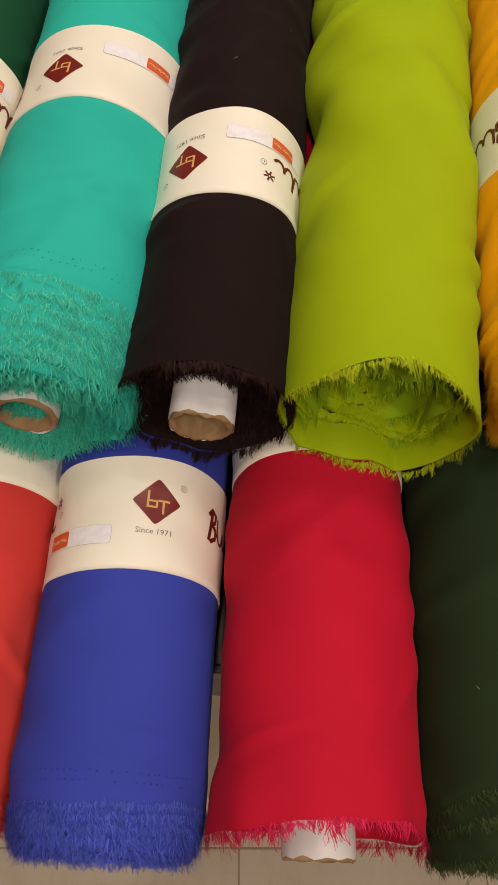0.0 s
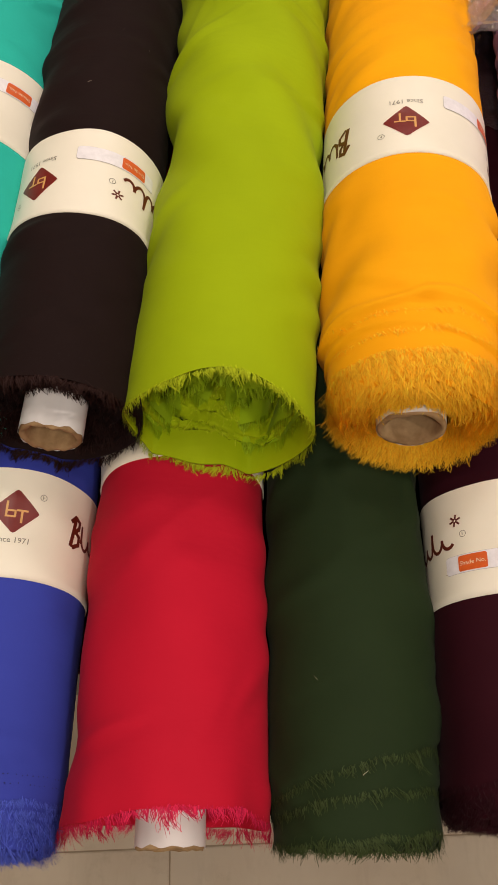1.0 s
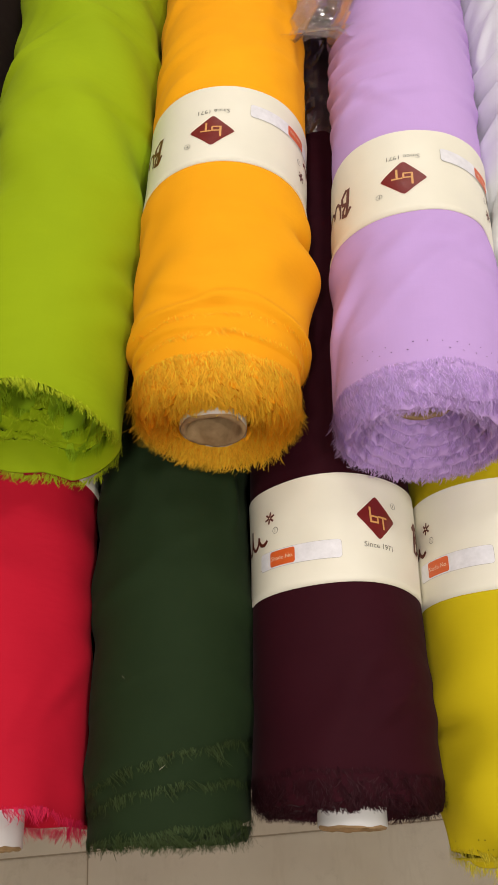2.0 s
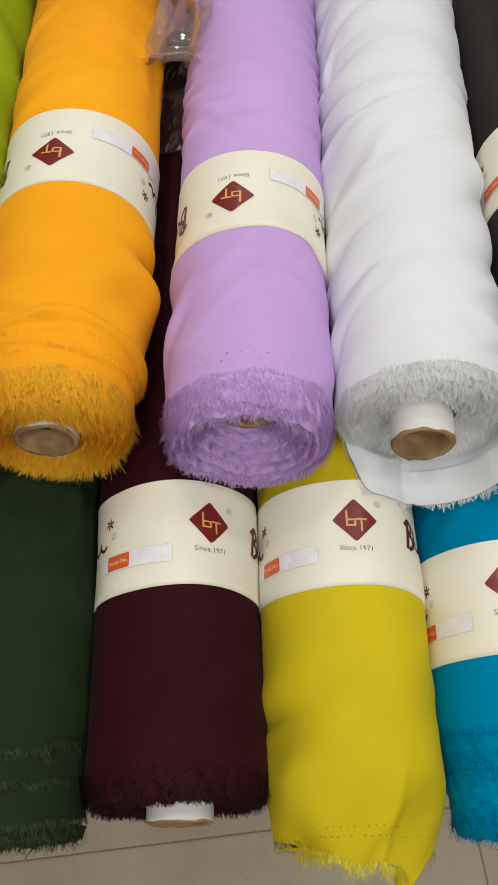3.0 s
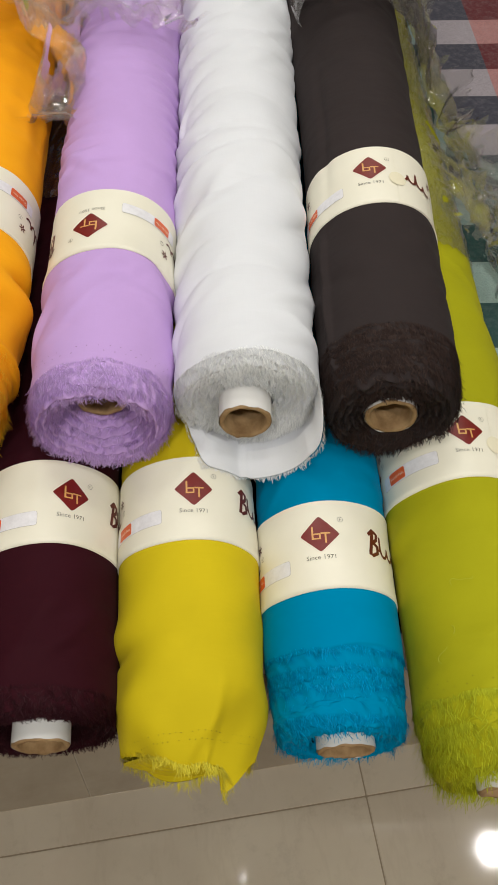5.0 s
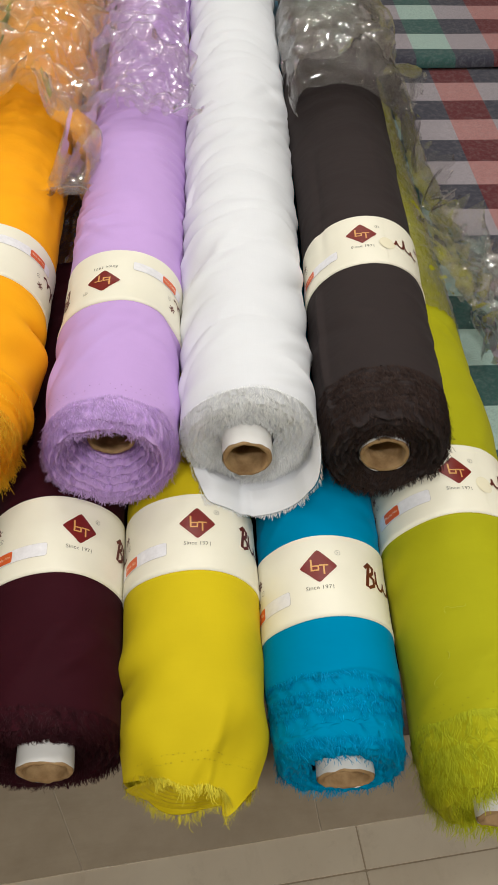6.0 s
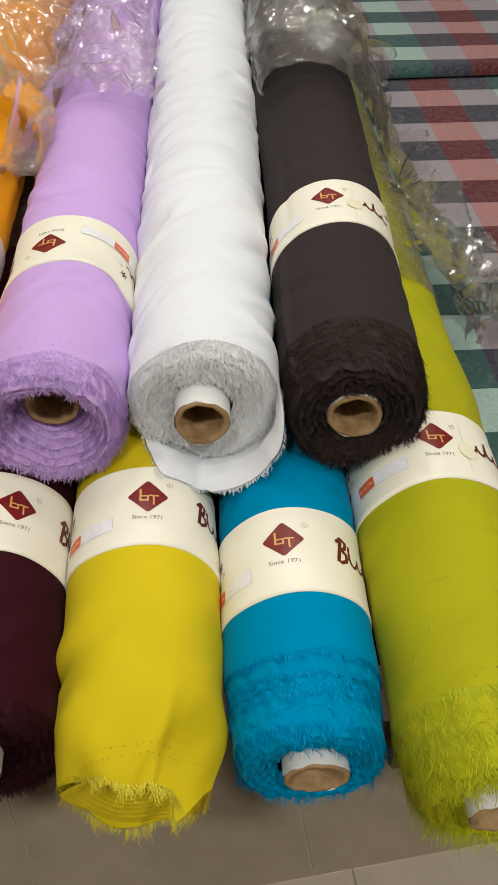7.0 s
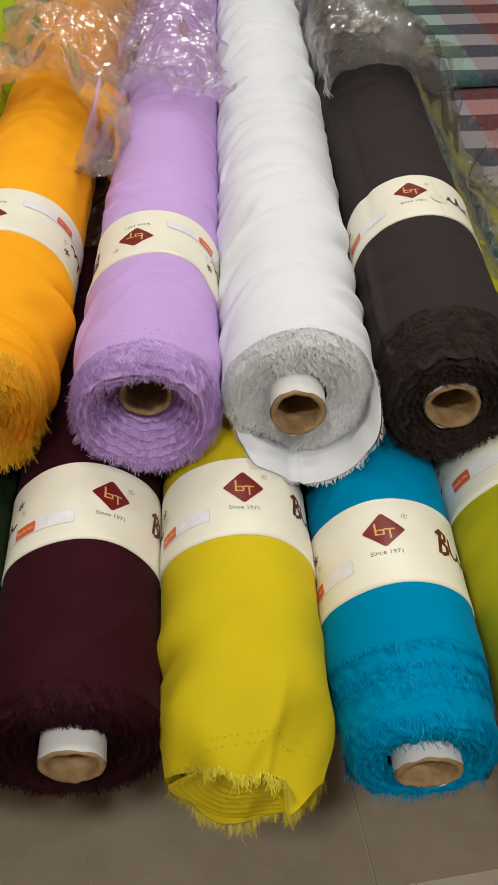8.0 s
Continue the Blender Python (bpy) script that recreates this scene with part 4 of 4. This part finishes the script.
inner_curl(lime, 0.0735, lin(146, 176, 28), [(0.90, 0.85, -3.1, 3.1, 0.231, -0.001), (0.78, 0.70, -2.9, 3.3, 0.236, -0.009), (0.62, 0.52, -3.3, 3.0, 0.246, -0.017), (0.40, 0.28, -3.0, 3.2, 0.262, -0.020)], 61)



def lying_yarn(k, rgb, starts, seed):
    """Single loose yarns lying on a roll's skin."""
    rx, sl, z, R, near, far = ROLLS[k]
    root = [o for o in scene.objects if o.name.startswith("fabric_roll") and abs(o.matrix_basis.translation.x - rx) < 1e-4][0]
    rng = np.random.default_rng(seed)
    yarn = thread_material("loose_yarn_" + str(seed), rgb)
    for a0, y0, length, turn in starts:
        n = 26
        t = np.linspace(0, 1, n)
        ang = turn + 1.1 * np.sin(t * 5 + seed) + 0.5 * np.sin(t * 13)
        ds = length / n
        a = a0 + np.cumsum(np.cos(ang)) * ds / R
        y = y0 + np.cumsum(np.sin(ang)) * ds
        mid = on_skin(a, R + 0.0026, y, R)
        side = np.stack([-np.sin(ang), np.cos(ang), 0 * ang], -1) * 0.00022
        verts = np.stack([mid - side, mid + side], 1).reshape(-1, 3)
        mesh_ob("loose_yarn", verts, grid_faces(2, n, False), yarn, root, "loose yarn lying on the cloth")


def lint(k, count, seed):
    rx, sl, z, R, near, far = ROLLS[k]
    root = [o for o in scene.objects if o.name.startswith("fabric_roll") and abs(o.matrix_basis.translation.x - rx) < 1e-4][0]
    rng = np.random.default_rng(seed)
    a, y = rng.uniform(-1.0, 1.0, count), rng.uniform(near + 0.02, near + 0.5, count)
    b = on_skin(a, R + 0.0022, y, R)
    tan = np.stack([np.cos(a), 0 * a, -np.sin(a)], -1)
    al = tan * rng.normal(0, 1, count)[:, None] + np.stack([0 * a, rng.normal(0, 1, count), 0 * a], -1)
    v, f = strands(rng, b, al, np.stack([0 * a, np.ones(count), 0 * a], -1), rng.uniform(0.001, 0.003, count), np.full(count, 0.0003), al * 0.2)
    tagged(mesh_ob("lint", v, f, thread_material("lint_" + str(seed), lin(190, 180, 160)), root, "specks of pale lint", smooth=False), kind="stuff")


lying_yarn(7, lin(176, 178, 60), [(0.25, 0.03, 0.06, 1.4), (-0.55, 0.05, 0.03, 0.6), (0.30, 0.10, 0.03, 0.2), (-0.75, -0.02, 0.05, 1.6)], 71)
lint(4, 7, 72)
lint(3, 5, 73)
lint(10, 7, 74)
lint(9, 4, 75)


# ---------------------------------------------------------------- clear film over the far halves of the rolls
def support(X, Y):
    H = np.full_like(X, TABLE_Z + 0.006)
    for rx, k, z, R, near, far in ROLLS:
        dx = X - (rx + k * (Y - Y0))
        inside = (np.abs(dx) < R) & (Y > near) & (Y < far)
        H = np.where(inside, np.maximum(H, z + np.sqrt(np.maximum(R * R - dx * dx, 0))), H)
    return H


def facets(X, Y, size, seed):
    """Ridged facets of a crumpled sheet: how much nearer the nearest of scattered centres is than the next."""
    rng = np.random.default_rng(seed)
    wx, wy = wobble(seed, 6, 20.0, 70.0), wobble(seed + 1, 6, 20.0, 70.0)
    U = X / size + 0.35 * wx(X * 9, Y)
    V = Y / size + 0.35 * wy(X * 9, Y)
    iu, iv = np.floor(U).astype(int), np.floor(V).astype(int)
    u0, v0 = iu.min() - 1, iv.min() - 1
    jit = rng.random((iu.max() - u0 + 2, iv.max() - v0 + 2, 3))
    f1, f2, lean = np.full(X.shape, 9.0), np.full(X.shape, 9.0), np.zeros(X.shape)
    for du in (-1, 0, 1):
        for dv in (-1, 0, 1):
            q = jit[iu + du - u0, iv + dv - v0]
            dist = np.hypot(U - iu - du - q[..., 0], V - iv - dv - q[..., 1])
            nearer = dist < f1
            lean = np.where(nearer, q[..., 2], lean)
            f2 = np.where(nearer, f1, np.minimum(f2, dist))
            f1 = np.where(nearer, dist, f1)
    return (1 - np.minimum(1, f2 - f1)) ** 1.6 * (0.4 + 0.6 * lean)


def film_sheet(words, x0, x1, y0, y1, seed, lift=0.004, crumple=0.006, ragged=0.02, film=None, cell=0.0023, slack=60, reach=0.0, reach_at=0.5, across=0.0, steep=1.1):
    """A crumpled sheet of clear film lying over whatever is below it. across: share of creases that run round the roll."""
    rng = np.random.default_rng(seed)
    nx, ny = int((x1 - x0) / cell) + 1, int((y1 - y0) / cell) + 1
    xs, ys = np.linspace(x0, x1, nx), np.linspace(y0, y1, ny)
    X, Y = np.meshgrid(xs, ys)
    H = support(X, Y) + lift
    Z = H.copy()
    for _ in range(slack):
        P = np.pad(Z, 1, mode="edge")
        Z = np.maximum(H, (P[:-2, 1:-1] + P[2:, 1:-1] + P[1:-1, :-2] + P[1:-1, 2:]) / 4)
    # film is too stiff to drop steeper than this
    for _ in range(70):
        P = np.pad(Z, 1, mode="edge") - steep * cell
        Z = np.maximum.reduce([Z, P[:-2, 1:-1], P[2:, 1:-1], P[1:-1, :-2], P[1:-1, 2:]])
    for _ in range(12):
        P = np.pad(Z, 1, mode="edge")
        Z = np.maximum(H, (P[:-2, 1:-1] + P[2:, 1:-1] + P[1:-1, :-2] + P[1:-1, 2:]) / 4)
    warp, warp2 = wobble(seed + 7, 8, 8.0, 40.0), wobble(seed + 8, 8, 15.0, 60.0)
    front = y0 + reach * (1 - bell((X - x0) / (x1 - x0), reach_at, 0.20))
    rim = np.exp(-np.maximum(0, Y - front - 0.008) / 0.03)
    # sharp V folds in many directions, each strong in some places and gone in others
    crease = np.zeros_like(Z)
    for k in range(26):
        a = rng.normal(np.pi / 2, 0.30) if rng.random() < across else rng.uniform(0, np.pi)
        wave = 0.014 * (5.0 ** rng.random())
        run = X * np.cos(a) + Y * np.sin(a) + 0.10 * wave * warp(X * 14 + k, Y * 2 + k) + 0.006 * warp2(X * 5, Y + k)
        tooth = np.abs((run / wave + rng.random()) % 1.0 - 0.5) * 2
        mask = np.clip(-0.1 + 1.3 * wobble(seed + 20 + k, 5, 9.0, 40.0)(X * 9, Y) + 0.3 * rim, 0, 1)
        crease += mask * wave * tooth ** 1.3
    fold = crumple / 0.006 * (0.20 + 0.14 * rim) * crease
    fold = fold + crumple * (0.3 * warp2(X * 9, Y) + 0.4 * facets(X, Y * 0.6, 0.045, seed + 3))
    gy, gx = np.gradient(Z, cell)
    nl = np.sqrt(1 + gx * gx + gy * gy)
    side = np.clip(np.minimum(X - x0, x1 - X) / 0.03, 0, 1)
    fx, fy = X - side * fold * gx / nl, Y - fold * gy / nl
    Z = Z + fold / nl
    wob = wobble(seed, 7, 10.0, 60.0)
    keep = (Y > front + ragged * (0.6 + 0.6 * wob(X * 9, X * 20))) & (X > x0 + 0.4 * ragged * (1 + wob(Y * 11, Y * 13))) & (X < x1 - 0.4 * ragged * (1 + wob(Y * 8 + 2, Y * 9))) & (Y < y1 - ragged * (0.6 + 0.6 * wob(X * 7, X * 11 + 2)))
    f = grid_faces(nx, ny, False)
    f = f[keep.reshape(-1)[f].all(1)]
    tri = np.concatenate([f[:, [0, 1, 2]], f[:, [0, 2, 3]]])
    used, inv = np.unique(tri, return_inverse=True)
    verts = np.stack([fx, fy, np.maximum(Z, H - 0.002)], -1).reshape(-1, 3)[used]
    ob = mesh_ob("plastic_film", verts, inv.reshape(-1, 3), film or FILM)
    tagged(ob, words, "plastic film", "clear film left on the rolls")
    return ob


film_sheet("crumpled clear film pulled back over the orange roll", -0.345, -0.125, 0.615, 1.55, 31, crumple=0.010, ragged=0.014, film=MILKY_FILM, reach=0.12, reach_at=0.84, steep=3.0)
film_sheet("gathered edge of clear film doubled over on the orange roll", -0.330, -0.130, 0.630, 0.90, 36, crumple=0.010, ragged=0.03, film=MILKY_FILM, reach=0.12, reach_at=0.84, lift=0.007, steep=3.0)
film_sheet("clear film bunched over the lavender roll", -0.155, 0.005, 0.745, 1.55, 32, crumple=0.0075, across=0.3)
film_sheet("clear film bunched over the charcoal roll and hanging beside it", 0.158, 0.440, 0.650, 1.50, 33, crumple=0.007, ragged=0.010, reach=0.135, reach_at=0.72, across=0.6, steep=2.2, lift=0.003)
film_sheet("second turn of clear film gathered on the charcoal roll", 0.162, 0.320, 0.840, 1.30, 37, crumple=0.007, ragged=0.012, lift=0.006, across=0.8, steep=2.2)
film_sheet("loose crumpled clear film lying on the checked cloth", 0.330, 0.530, 0.470, 0.80, 34, crumple=0.010, ragged=0.045, lift=0.005, slack=120)
film_sheet("crumpled end of clear film gathered against the olive roll", 0.275, 0.420, 0.470, 0.62, 38, crumple=0.008, ragged=0.03, lift=0.005, slack=60, steep=1.6)


def sleeve(words, k, y0, y1, seed, gap=0.003):
    """Clear film still wound tight round a roll."""
    rx, sl, z, R, near, far = ROLLS[k]
    rng = np.random.default_rng(seed)
    nu, nv = 96, int((y1 - y0) / 0.008)
    th = np.linspace(-np.pi, np.pi, nu, endpoint=False)
    ys = np.linspace(y0, y1, nv)
    T, Y = np.meshgrid(th, ys)
    wob = wobble(seed, 8, 20, 90)
    r = R + gap + 0.0012 * wob(T, Y) + 0.0009 * np.abs(rng.normal(0, 1, T.shape))
    Yj = Y + 0.006 * wob(T, 0 * Y) + rng.normal(0, 0.0015, T.shape)
    verts = np.stack([r * np.sin(T), Yj - Y0, r * np.cos(T) + R], -1).reshape(-1, 3)
    ob = mesh_ob("plastic_film", verts, grid_faces(nu, nv, True), FILM, smooth=False)
    ob.matrix_world = pose(rx, Y0, z - R, 0, 0, -math.degrees(math.atan(sl)))
    tagged(ob, words, "plastic film", "clear film left on the rolls")


sleeve("clear film still wrapped round the maroon roll", 4, 0.61, 1.55, 41)
sleeve("clear film still wrapped round the olive roll", 7, 0.50, 1.55, 42)


# ---------------------------------------------------------------- floor tiles
def lay_tiles():
    size, joint, turn = 0.80, 0.0026, 5.85
    bm = box(size - joint, size - joint, 0.008, 0.0012)
    me = bpy.data.meshes.new("tile")
    bm.to_mesh(me)
    bm.free()
    me.materials.append(TILE)
    c, s = math.cos(radians(turn)), math.sin(radians(turn))
    for i in range(-5, 5):
        for j in range(-4, 4):
            u, v = (i + 0.5) * size, (j + 0.5) * size
            ob = new("tile", me)
            ob.parent = FLOOR
            ob.matrix_world = pose(0.278 + u * c - v * s, 0.029 + u * s + v * c, -0.004, 0, 0, turn)



def lay_dark_slabs():
    """Duller brown slabs under the table, a little proud of the pale tiles, with one slanting joint."""
    turn = 5.95
    c, s = math.cos(radians(turn)), math.sin(radians(turn))
    depth = 2.4
    cuts = [(-2.6, -2.6), (-1.35, -1.35), (-0.225, -0.225 - 0.30), (0.2055, 0.2055), (1.0, 1.0), (2.4, 2.4)]
    for (a0, a1), (b0, b1) in zip(cuts, cuts[1:]):
        g = 0.0013
        quad = [(a0 + g, 0.0), (b0 - g, 0.0), (b1 - g, depth), (a1 + g, depth)]
        if a1 != a0:
            quad[3] = (a0 + g - 0.35 * depth, depth)
        if b1 != b0:
            quad[2] = (b0 - g - 0.35 * depth, depth)
        bm = bmesh.new()
        low = [bm.verts.new((x, y, -0.004)) for x, y in quad]
        top = [bm.verts.new((x, y, 0.004)) for x, y in quad]
        bm.faces.new(top)
        for k in range(4):
            bm.faces.new((low[k], low[(k + 1) % 4], top[(k + 1) % 4], top[k]))
        ob = part("slab", bm, SLAB, FLOOR)
        ob.matrix_world = pose(0.0, 0.076, 0.0, 0, 0, turn)


lay_tiles()
lay_dark_slabs()
